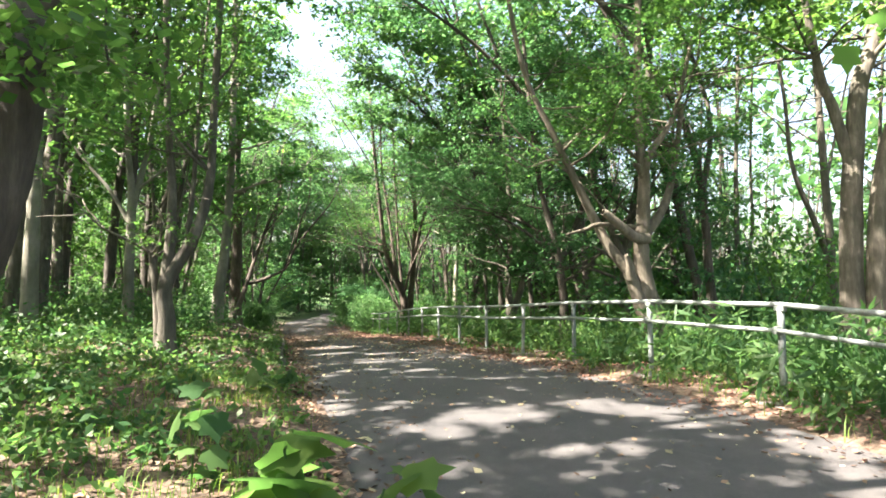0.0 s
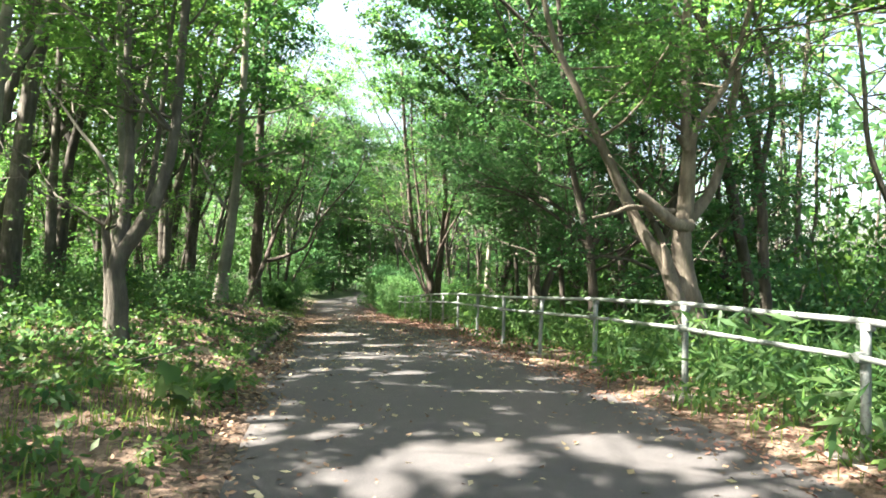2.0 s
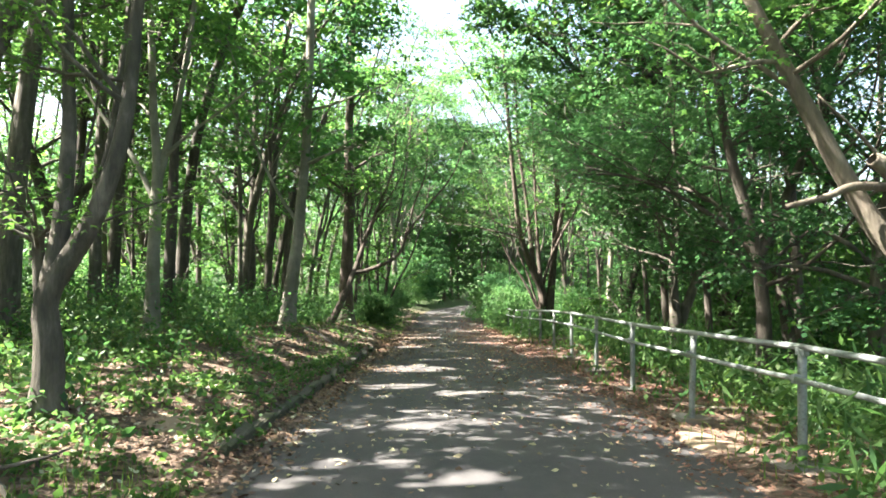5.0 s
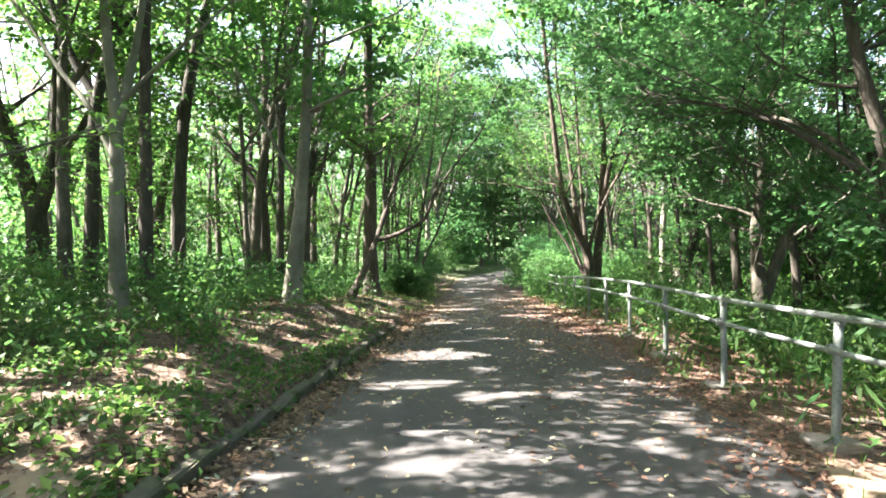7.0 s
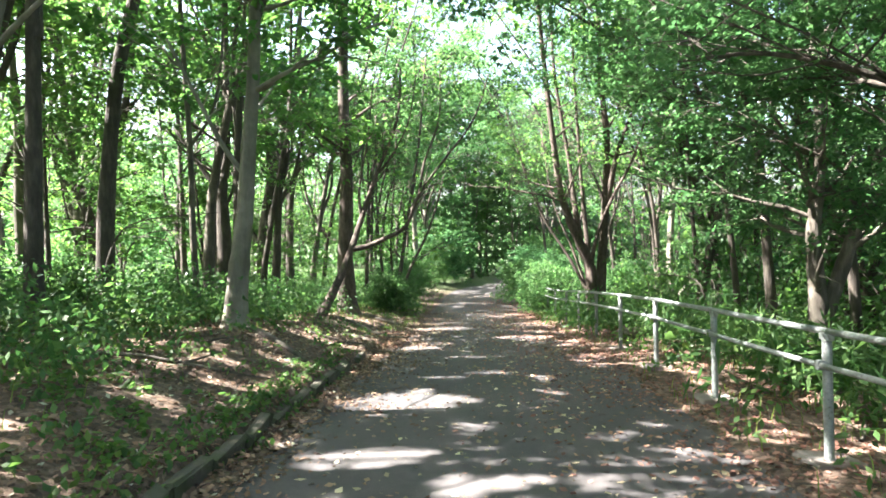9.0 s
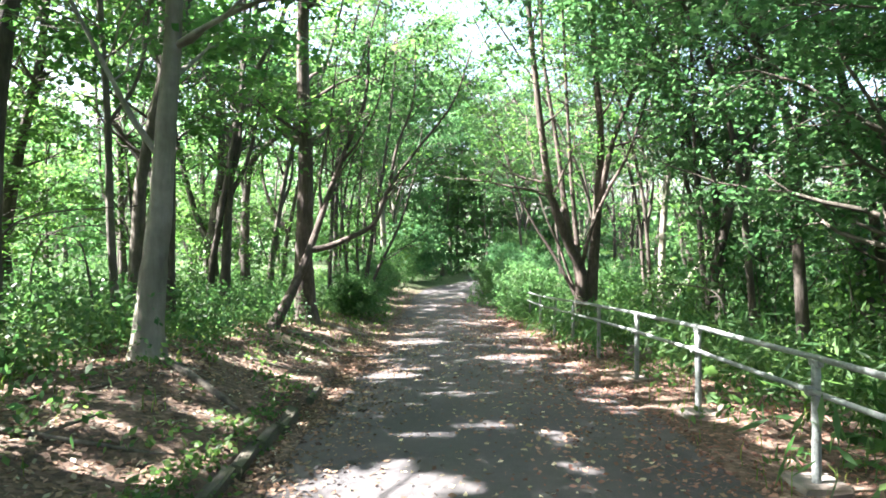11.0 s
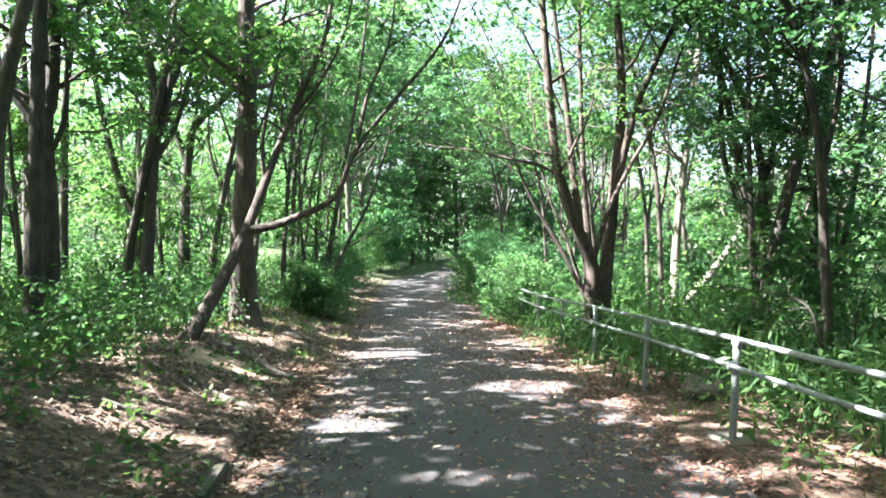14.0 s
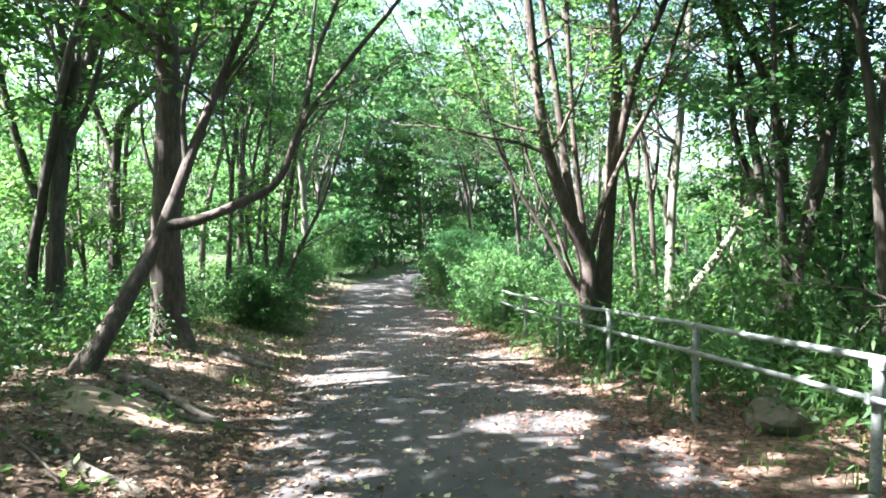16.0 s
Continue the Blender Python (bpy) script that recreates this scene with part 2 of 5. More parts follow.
def empty(name, x, y, z, label, category, group="", kind=""):
    ob = new(name)
    ob.empty_display_size = 0.2
    ob.matrix_basis = pose(x, y, z)
    return tagged(ob, label, category, group, kind)


def spline(pts, n):
    """Smooth curve through points (Catmull-Rom), n samples a span."""
    p = np.asarray(pts, float)
    p = np.vstack([2 * p[0] - p[1], p, 2 * p[-1] - p[-2]])
    out = []
    for i in range(1, len(p) - 2):
        for t in np.linspace(0, 1, n, endpoint=False):
            a, b, c, d = p[i - 1], p[i], p[i + 1], p[i + 2]
            out.append(0.5 * (2 * b + (c - a) * t + (2 * a - 5 * b + 4 * c - d) * t * t + (3 * b - a - 3 * c + d) * t ** 3))
    out.append(p[-2])
    return np.array(out)


class Tubes:
    """Collects tapered tubes into one mesh."""

    def __init__(self, seed=0):
        self.v, self.f, self.n, self.rng = [], [], 0, np.random.default_rng(seed)

    def add(self, pts, radii, seg=8, rough=0.0):
        pts, radii = np.asarray(pts, float), np.asarray(radii, float)
        tan = np.gradient(pts, axis=0)
        tan /= np.linalg.norm(tan, axis=1)[:, None] + 1e-9
        ref = np.where(np.abs(tan[:, 2:3]) > 0.9, (1.0, 0, 0), (0, 0, 1.0))
        ref = np.broadcast_to(np.array((0.35, 0.93, 0.1)), tan.shape) if np.abs(tan[:, 2]).mean() > 0.6 else ref
        a = np.cross(tan, ref)
        a /= np.linalg.norm(a, axis=1)[:, None] + 1e-9
        b = np.cross(tan, a)
        ang = np.linspace(0, 2 * np.pi, seg, endpoint=False)
        k = 1 + rough * self.rng.normal(0, 1, (len(pts), seg)) + rough * 1.5 * np.sin(3 * ang + self.rng.uniform(0, 6))[None]
        ring = pts[:, None] + (radii[:, None] * k)[..., None] * (np.cos(ang)[None, :, None] * a[:, None] + np.sin(ang)[None, :, None] * b[:, None])
        self.v.append(ring.reshape(-1, 3))
        i = np.arange(len(pts) - 1)[:, None] * seg
        j = np.arange(seg)[None]
        q = np.stack([i + j, i + (j + 1) % seg, i + seg + (j + 1) % seg, i + seg + j], -1).reshape(-1, 4) + self.n
        self.f.append(q)
        top = self.n + (len(pts) - 1) * seg
        self.f.append(np.array([[top + m, top + (m + 1) % seg, top + (m + 2) % seg, top + (m + 3) % seg] for m in (range(0, seg - 2, 2))]) if seg > 3 else np.zeros((0, 4), int))
        self.n += len(pts) * seg

    def mesh(self, name, mat):
        return mesh_np(name, np.concatenate(self.v), np.concatenate(self.f), mat, True)


def leaf_mesh(name, P, size, mat, seed, aspect=0.5, flat=0.5, out=None, lobes=False, simple=False):
    """Leaves at the points P: folded rhombs, or three-lobed ones. flat: 0 any tilt, 1 all level."""
    rng = np.random.default_rng(seed)
    P = np.asarray(P, float)
    n = len(P)
    yaw = rng.uniform(0, 2 * np.pi, n) if out is None else np.asarray(out) + rng.normal(0, 0.7, n)
    pit = rng.normal(-0.25, 0.9 * (1 - flat) + 0.15, n)
    rol = rng.normal(0, 0.9 * (1 - flat) + 0.2, n)
    L = size * rng.uniform(0.65, 1.35, n)
    a = np.stack([np.cos(yaw) * np.cos(pit), np.sin(yaw) * np.cos(pit), np.sin(pit)], -1)
    h = np.stack([-np.sin(yaw), np.cos(yaw), np.zeros(n)], -1)
    up = np.cross(a, h)
    b = h * np.cos(rol)[:, None] + up * np.sin(rol)[:, None]
    nn = np.cross(a, b)
    W = (L * aspect)[:, None]
    L = L[:, None]
    if simple:
        v = np.stack([P - b * W * 0.55, P + b * W * 0.55 + a * L * 0.25, P + a * L - nn * L * 0.1], 1).reshape(-1, 3)
        f = np.arange(3 * n).reshape(-1, 3)
    elif lobes == "broad":
        turn = np.radians((180, 140, 112, 84, 58, 28, 0, -28, -58, -84, -112, -140))
        far = np.array((0.30, 0.50, 0.62, 0.46, 0.70, 0.52, 0.85, 0.52, 0.70, 0.46, 0.62, 0.50))
        c = P + a * L * 0.3
        ring = c[:, None] + (np.cos(turn) * far)[None, :, None] * (a * L)[:, None] * 0.75 + (np.sin(turn) * far)[None, :, None] * (b * W)[:, None] * 0.85 - (nn * L)[:, None] * (0.14 * far ** 2)[None, :, None]
        v = np.concatenate([c[:, None], ring], 1).reshape(-1, 3)
        i = np.arange(n)[:, None] * 13
        f = np.concatenate([i + [0, 1 + m, 1 + (m + 1) % 12] for m in range(12)], 1).reshape(-1, 3)
    elif lobes:
        c = P + a * L * 0.30
        v = np.stack([P, c - b * W * 0.75 + a * L * 0.12 - nn * L * 0.08, c + a * L * 0.10 - b * W * 0.2, c + a * L * 0.70 - nn * L * 0.10,
                      c + a * L * 0.10 + b * W * 0.2, c + b * W * 0.75 + a * L * 0.12 - nn * L * 0.08], 1).reshape(-1, 3)
        i = np.arange(n)[:, None] * 6
        f = np.concatenate([i + [0, 1, 2], i + [0, 2, 4], i + [2, 3, 4], i + [0, 4, 5]], 1).reshape(-1, 3)
    else:
        v = np.stack([P, P + a * L * 0.45 - b * W * 0.5 - nn * L * 0.06, P + a * L - nn * L * 0.12, P + a * L * 0.45 + b * W * 0.5 - nn * L * 0.06], 1).reshape(-1, 3)
        i = np.arange(n)[:, None] * 4
        f = np.concatenate([i + [0, 1, 2], i + [0, 2, 3]], 1).reshape(-1, 3)
    return mesh_np(name, v, f, mat)


def sprays(centres, per, radius, thick, rng):
    """Leaf points in flat layered discs round the centres."""
    c = np.repeat(np.asarray(centres, float), per, 0)
    n = len(c)
    r = radius * np.sqrt(rng.uniform(0, 1, n)) * np.repeat(rng.uniform(0.6, 1.25, len(centres)), per)
    th = rng.uniform(0, 2 * np.pi, n)
    tilt = np.repeat(rng.normal(0, 0.22, (len(centres), 2)), per, 0)
    dx, dy = r * np.cos(th), r * np.sin(th)
    return c + np.stack([dx, dy, dx * tilt[:, 0] + dy * tilt[:, 1] - 0.25 * r * r / radius + rng.normal(0, thick, n)], -1)


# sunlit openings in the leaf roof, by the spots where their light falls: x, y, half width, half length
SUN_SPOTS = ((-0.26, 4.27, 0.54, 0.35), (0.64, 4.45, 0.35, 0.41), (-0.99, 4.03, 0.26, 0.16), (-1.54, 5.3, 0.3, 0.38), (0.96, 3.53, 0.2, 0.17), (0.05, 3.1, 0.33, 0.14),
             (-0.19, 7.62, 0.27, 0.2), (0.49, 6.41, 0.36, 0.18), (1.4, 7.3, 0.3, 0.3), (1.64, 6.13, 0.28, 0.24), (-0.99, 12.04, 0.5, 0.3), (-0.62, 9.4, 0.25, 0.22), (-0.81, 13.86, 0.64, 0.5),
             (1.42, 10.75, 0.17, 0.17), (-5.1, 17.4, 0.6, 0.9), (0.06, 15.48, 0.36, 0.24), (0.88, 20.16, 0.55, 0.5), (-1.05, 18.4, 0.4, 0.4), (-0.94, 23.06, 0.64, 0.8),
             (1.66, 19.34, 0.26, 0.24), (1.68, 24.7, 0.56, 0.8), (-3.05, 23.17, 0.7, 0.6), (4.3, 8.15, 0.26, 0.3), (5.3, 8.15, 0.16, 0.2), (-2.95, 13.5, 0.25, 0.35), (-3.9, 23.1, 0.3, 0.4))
_cells = np.random.default_rng(64).uniform(0, 1, (256, 256))


def patchy(x, y, cell):
    """Smooth random field between 0 and 1."""
    u, v = np.asarray(x) / cell + 500, np.asarray(y) / cell + 500
    i, j = np.floor(u).astype(int), np.floor(v).astype(int)
    a, b = smooth(u - i), smooth(v - j)
    c = lambda di, dj: _cells[(i + di) % 256, (j + dj) % 256]
    return (c(0, 0) * (1 - a) + c(1, 0) * a) * (1 - b) + (c(0, 1) * (1 - a) + c(1, 1) * a) * b


def in_opening(P):
    """Which of the points lie in a sunlit opening of the leaf roof."""
    k = 1 / math.tan(SUN_EL)
    gx, gy = P[:, 0] + (P[:, 2] - np.interp(P[:, 1], _py, _pz)) * k, P[:, 1]
    n = 0.65 * patchy(gx, gy, 0.34) + 0.35 * patchy(gx + 40, gy, 0.13)
    level = np.interp(gy, (-20, 0, 3, 5, 18, 24, 30, 56, 58), (0.56, 0.56, 0.57, 0.66, 0.64, 0.60, 0.59, 0.60, 0.9))
    level = np.where((gx < -1.9) & (gy < 44), np.where((gx > -4.6) & (gy > 8), 0.54, np.interp(gy, (6, 9), (0.42, 0.53))), np.where((gx > 4.6) & (gy < 25), np.interp(gy, (8, 10, 16, 18), (0.72, 0.58, 0.58, 0.72)), np.where((gx > 2.0) & (gy < 46), np.interp(gy, (23, 27), (0.6, 0.48)), level)))
    open_sky = n > level
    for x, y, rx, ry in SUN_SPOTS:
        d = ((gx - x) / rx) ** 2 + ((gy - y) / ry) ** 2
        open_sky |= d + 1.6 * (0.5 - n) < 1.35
    return open_sky


def limb_path(rng, start, direction, length, up=0.35, wobble=0.16, n=6):
    p, d = np.array(start, float), np.array(direction, float)
    out = [p.copy()]
    for _ in range(n):
        d = d + rng.normal(0, wobble, 3) + np.array((0, 0, up / n))
        d /= np.linalg.norm(d)
        p = p + d * length / n
        out.append(p.copy())
    return np.array(out)


def tree(name, x, y, label, stems, seed, bark=BARK, leaf=LEAF, boughs=10, reach=2.6, first=0.45, per=60, leaf_size=0.10, spray=0.75,
         group="", seg=9, twigs=3, z=None, thin=1.0, lobes=False, keep=None, simple=False, bare=()):
    """stems: (points from the base up, radius at the foot, radius at the top). The first is the trunk, the others its limbs; those in bare carry no boughs."""
    rng = np.random.default_rng(seed)
    z0 = gz(x, y) - 0.05 if z is None else z
    t = empty(name, x, y, z0, label, "tree", group)
    tips, small = [], Tubes(seed)
    for n, (pts, r0, r1) in enumerate(stems):
        curve = spline(pts, 5)
        f = np.linspace(0, 1, len(curve))
        rad = r0 + (r1 - r0) * f ** 0.8
        if n == 0:
            rad = rad * (1 + 0.3 * np.exp(-curve[:, 2] / 0.2))
        tb = Tubes(seed + n)
        tb.add(curve, rad, seg, 0.035)
        part("trunk" if n == 0 else "limb", tb.mesh("trunk" if n == 0 else "limb", bark), t)
        for _ in range(0 if n in bare else boughs):
            f0 = rng.uniform(first, 1.0) ** 0.9
            k = min(int(f0 * (len(curve) - 1)), len(curve) - 2)
            az = rng.uniform(0, 2 * np.pi)
            ln = reach * rng.uniform(0.5, 1.15) * (1.15 - 0.5 * f0)
            bp = limb_path(rng, curve[k], (math.cos(az), math.sin(az), rng.uniform(0.1, 0.9)), ln)
            br = max(0.008, rad[k] * 0.42) * thin
            small.add(bp, np.linspace(br, 0.006, len(bp)), 4 if seg < 8 else 5)
            tips += list(bp[3:])
            for _ in range(twigs):
                q = rng.integers(2, len(bp))
                az2 = az + rng.normal(0, 0.9)
                tp = limb_path(rng, bp[q], (math.cos(az2), math.sin(az2), rng.uniform(-0.15, 0.5)), ln * 0.45, 0.1, 0.2, 4)
                small.add(tp, np.linspace(br * 0.4 + 0.003, 0.003, len(tp)), 3)
                tips += list(tp[2:])
    if small.v:
        tagged(part("branchwork", small.mesh("branchwork", bark), t), kind="stuff")
    if per and tips:
        tips = np.array(tips)
        if keep is not None:
            tips = tips[[keep(px + x, py + y, pz + z0) for px, py, pz in tips]]
        tips = tips[rng.uniform(0, 1, len(tips)) < 0.26]
        P = sprays(tips, int(per * 3.4), spray * 0.75, 0.06, rng)
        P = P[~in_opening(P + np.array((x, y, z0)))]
        tagged(part("crown", leaf_mesh("crown", P, leaf_size, leaf, seed, 0.62, 0.72, lobes=lobes, simple=simple), t), kind="stuff")
    return t


# ---- railing ----
def pipe_mesh(name, a, b, r, mat, seg=14, sag=0.0, n=8):
    tb = Tubes(1)
    a, b = np.array(a), np.array(b)
    f = np.linspace(0, 1, n)[:, None]
    tb.add(a + (b - a) * f + np.array((0, 0, -1)) * sag * np.sin(np.pi * f), np.full(n, r), seg)
    return tb.mesh(name, mat)


def box_mesh(name, sx, sy, sz, mat, bevel=0.01, jitter=0.0, seed=0):
    bm = bmesh.new()
    bmesh.ops.create_cube(bm, size=1.0)
    bmesh.ops.scale(bm, vec=(sx, sy, sz), verts=bm.verts)
    bmesh.ops.bevel(bm, geom=bm.edges[:], offset=bevel, segments=2, affect='EDGES', profile=0.6)
    rng = random.Random(seed)
    if jitter:
        for v in bm.verts:
            v.co += Vector((rng.gauss(0, jitter), rng.gauss(0, jitter), rng.gauss(0, jitter)))
    me = bpy.data.meshes.new(name)
    bm.to_mesh(me)
    bm.free()
    me.materials.append(mat)
    return me


FENCE_X, POST_H = 2.2, 0.835
POSTS = [3.93 + 2.0 * k for k in range(-6, 18)]
railing = empty("railing", FENCE_X, POSTS[0], gz(FENCE_X, POSTS[0]), "weathered white painted two-rail pipe railing beside the path", "railing")


def fence_z(y):
    return float(np.interp(y, _py, _pz)) + 0.0


def to_rail(x, y, z):
    m = railing.matrix_basis.translation
    return (x - m.x, y - m.y, z - m.z)


post_me = pipe_mesh("post", (0, 0, -0.15), (0, 0, POST_H), 0.031, METAL)
saddle_me = box_mesh("saddle", 0.05, 0.11, 0.05, METAL, 0.012)
clamp_me = box_mesh("clamp", 0.09, 0.05, 0.07, METAL, 0.015)
foot_me = box_mesh("footing", 0.34, 0.34, 0.14, FOOTING, 0.03, 0.008, 4)
lean = random.Random(5)
for y in POSTS:
    po = part("post", post_me, railing)
    po.matrix_basis = Matrix.Translation(to_rail(FENCE_X, y, fence_z(y))) @ pose(0, 0, 0, lean.gauss(0, 0.7), lean.gauss(0, 0.7), 0)
    for nm, me, hh, xx in (("saddle", saddle_me, POST_H + 0.005, 0), ("clamp", clamp_me, 0.65, -0.03), ("footing", foot_me, -0.052, 0)):
        o = part(nm, me, po, "grey concrete footing" if nm == "footing" else "")
        o.matrix_basis = pose(xx, 0, hh)
for a, b in zip(POSTS[:-1], POSTS[1:]):
    for hh, xx, r in ((POST_H + 0.04, 0, 0.023), (0.65, -0.053, 0.020)):
        m = pipe_mesh("rail", to_rail(FENCE_X + xx, a, fence_z(a) + hh), to_rail(FENCE_X + xx, b, fence_z(b) + hh), r, METAL, 12, 0.004)
        part("rail", m, railing)


# ---- bare sandy soil where the litter is worn away ----
SAND = concrete_material("sandy_soil", (0.16, 0.11, 0.075), (0.27, 0.19, 0.13), (0.20, 0.15, 0.10))


def bare_soil(x, y, rx, ry, seed):
    rng = np.random.default_rng(seed)
    th = np.linspace(0, 2 * np.pi, 28, endpoint=False)
    edge = 1 + 0.16 * np.sin(3 * th + rng.uniform(0, 6)) + 0.1 * np.sin(7 * th + rng.uniform(0, 6)) + rng.normal(0, 0.05, 28)
    f = np.linspace(0, 1, 9)[1:]
    px = np.concatenate([[x], (x + rx * f[:, None] * edge * np.cos(th)).ravel()])
    py = np.concatenate([[y], (y + ry * f[:, None] * edge * np.sin(th)).ravel()])
    rise = np.concatenate([[0.03], np.repeat(0.03 * (1 - f ** 2) - 0.012 * (f == 1), 28)])
    bm = bmesh.new()
    v = [bm.verts.new(p) for p in zip(px, py, ground_z(px, py) + rise)]
    for k in range(28):
        bm.faces.new((v[0], v[1 + k], v[1 + (k + 1) % 28]))
        for r in range(7):
            a, b = 1 + r * 28 + k, 1 + r * 28 + (k + 1) % 28
            bm.faces.new((v[a], v[a + 28], v[b + 28], v[b]))
    me = bpy.data.meshes.new("bare_soil")
    bm.to_mesh(me)
    bm.free()
    me.materials.append(SAND)
    tagged(new("bare_soil", me), "patch of bare sandy brown soil", "soil", kind="structure")


bare_soil(-2.45, 8.55, 0.3, 0.3, 51)
bare_soil(1.98, 8.95, 0.26, 0.65, 52)
bare_soil(-2.75, 20.3, 0.6, 0.5, 53)

# ---- kerb along the bank ----
kerb = empty("kerb", LEFT, 8.0, gz(LEFT, 8.0), "low mossy concrete kerb half buried under the bank", "kerb", kind="structure")
stone_me = [box_mesh("kerb_stone", 0.10, 0.592, 0.26, KERB, 0.022, 0.011, 20 + k) for k in range(4)]
rk = random.Random(21)
for k in range(22):
    y = 6.6 + 0.6 * k
    if k < 3 or k in (16, 19):
        continue
    x = float(edge_left(y)) - 0.19
    o = part("kerb_stone", stone_me[k % 4], kerb)
    zz = float(np.interp(y, _py, _pz)) - 0.025 + rk.gauss(0, 0.018) - 0.02 * max(0, k - 14)
    o.matrix_basis = Matrix.Translation(Vector((x, y, zz)) - kerb.matrix_basis.translation) @ pose(0, 0, 0, rk.gauss(0, 1.6), rk.gauss(4, 4), math.degrees(0.03 * math.cos(y * 0.37 + 1)) + rk.gauss(0, 1.2))


# ---- trees beside the path ----
def clear_of_path(px, py, pz):
    return pz > 3.6 or px < -2.2 or px > 2.3


def clear_low(px, py, pz):
    return pz > 3.0 or px < -2.6 or px > 2.4


tree("maple_tree", -3.46, 8.4, "grey-brown maple forking low into several upright stems", [
    (((0, 0, 0), (0.0, 0, 0.5), (-0.02, 0, 0.95), (0.24, 0.05, 1.45), (0.42, 0.05, 1.9), (0.52, 0.1, 2.5), (0.56, 0.2, 3.8), (0.7, 0.4, 7.5)), 0.125, 0.04),
    (((-0.03, 0, 0.9), (0.02, 0.08, 1.5), (0.02, 0.15, 2.3), (-0.08, 0.25, 3.7), (-0.2, 0.5, 7.5)), 0.095, 0.03),
    (((0.22, 0.05, 1.4), (0.25, 0.25, 1.9), (0.28, 0.4, 2.6), (0.35, 0.6, 4.2), (0.5, 1.0, 6.5)), 0.05, 0.02),
    (((-0.1, 0.06, 0.0), (-0.13, 0.1, 0.7), (-0.2, 0.15, 1.25), (-0.25, 0.2, 1.5)), 0.065, 0.045)], 11, BARK, boughs=7, reach=2.2, first=0.68, per=40, leaf_size=0.07, lobes=True, keep=clear_of_path)
tree("grey_tree", -3.5, 16.3, "slender straight tree with smooth grey bark", [
    (((0, 0, 0), (0.06, 0, 0.8), (0.16, 0, 1.6), (0.24, 0, 2.6), (0.33, 0.1, 4.5), (0.4, 0.2, 11)), 0.17, 0.07),
    (((0.24, 0, 2.1), (-0.15, 0.1, 2.6), (-0.5, 0.2, 3.2), (-1.0, 0.2, 4.2)), 0.045, 0.02)], 12, BARK_GREY, boughs=8, reach=3.0, first=0.6, per=24, leaf_size=0.14, keep=clear_of_path)
tree("red_tree", -3.46, 24.1, "straight tree with red-brown furrowed bark", [
    (((0, 0, 0), (-0.04, 0, 1.5), (0.03, 0, 3.8), (-0.03, 0.1, 6.2), (0.1, 0.2, 12)), 0.26, 0.10)], 13, BARK_RED, boughs=11, reach=3.0, first=0.5, per=22, leaf_size=0.15, keep=clear_of_path, seg=12)
tree("leaning_tree", -3.6, 21.5, "half-bare leaning tree with a long bough over the path", [
    (((0, 0, 0), (0.33, 0.4, 0.75), (0.6, 0.9, 1.6), (0.86, 1.2, 2.5), (1.2, 1.4, 3.5), (1.66, 1.5, 4.7), (1.75, 1.7, 6.0)), 0.115, 0.025),
    (((0.58, 0.88, 1.55), (0.95, 0.9, 1.62), (1.4, 0.9, 1.8), (1.9, 0.9, 2.1), (2.2, 0.9, 2.8), (2.8, 0.9, 3.6), (3.5, 0.9, 4.5), (3.9, 1.0, 5.6)), 0.075, 0.015),
    (((2.2, 0.9, 2.75), (2.35, 1.0, 3.6), (2.7, 1.1, 4.6), (2.75, 1.1, 5.8)), 0.04, 0.012),
    (((0.8, 1.15, 2.2), (0.75, 1.2, 3.0), (0.95, 1.3, 4.2), (1.1, 1.4, 5.6)), 0.045, 0.012),
    (((1.2, 1.4, 3.4), (1.6, 1.3, 3.9), (2.0, 1.2, 4.7), (2.2, 1.2, 6.0)), 0.035, 0.01)], 14, BARK_RED, boughs=6, reach=1.5, per=7, first=0.5, twigs=4)
tree("broad_tree", 3.15, 25.0, "many-stemmed dark tree spreading like a vase beside the railing", [
    (((0, 0, 0), (-0.08, 0, 0.9), (-0.12, 0, 1.6), (-0.4, -0.1, 2.2), (-0.75, -0.1, 3.1), (-0.95, -0.1, 4.0), (-1.25, 0, 7), (-1.5, 0, 10)), 0.2, 0.05),
    (((0.14, 0.05, 0.0), (0.16, 0.05, 0.9), (0.22, 0.05, 1.8), (0.33, 0.05, 3.3), (0.4, 0, 4.9), (0.24, 0, 7), (0.2, 0, 10)), 0.19, 0.05),
    (((-0.4, -0.1, 2.3), (-0.5, 0.1, 3.4), (-0.62, 0.2, 4.6), (-0.95, 0.3, 7), (-1.0, 0.3, 9.5)), 0.095, 0.03),
    (((0.3, 0.05, 2.9), (0.5, -0.1, 4.0), (0.76, -0.2, 5.0), (1.65, -0.2, 7), (2.4, 0, 9)), 0.10, 0.03),
    (((-0.1, -0.1, 1.7), (0.1, -0.25, 2.6), (0.55, -0.3, 3.6), (1.0, -0.3, 4.4), (1.5, -0.3, 5.9), (2.1, -0.3, 7.5)), 0.06, 0.02),
    (((-0.1, 0.1, 1.6), (-0.2, 0.3, 3.0), (-0.3, 0.4, 5.0), (-0.45, 0.5, 9)), 0.08, 0.03),
    (((-0.2, 0, 0.9), (-0.7, 0.2, 1.9), (-1.3, 0.3, 2.9), (-1.8, 0.4, 4.2), (-2.3, 0.5, 6.0)), 0.05, 0.015),
    (((-0.15, 0.1, 0.8), (-0.5, 0.4, 2.0), (-1.0, 0.6, 3.4), (-1.3, 0.8, 5.5)), 0.045, 0.015)], 15, BARK_RED, boughs=8, reach=3.2, first=0.6, per=22, leaf_size=0.09, spray=0.8, simple=True)
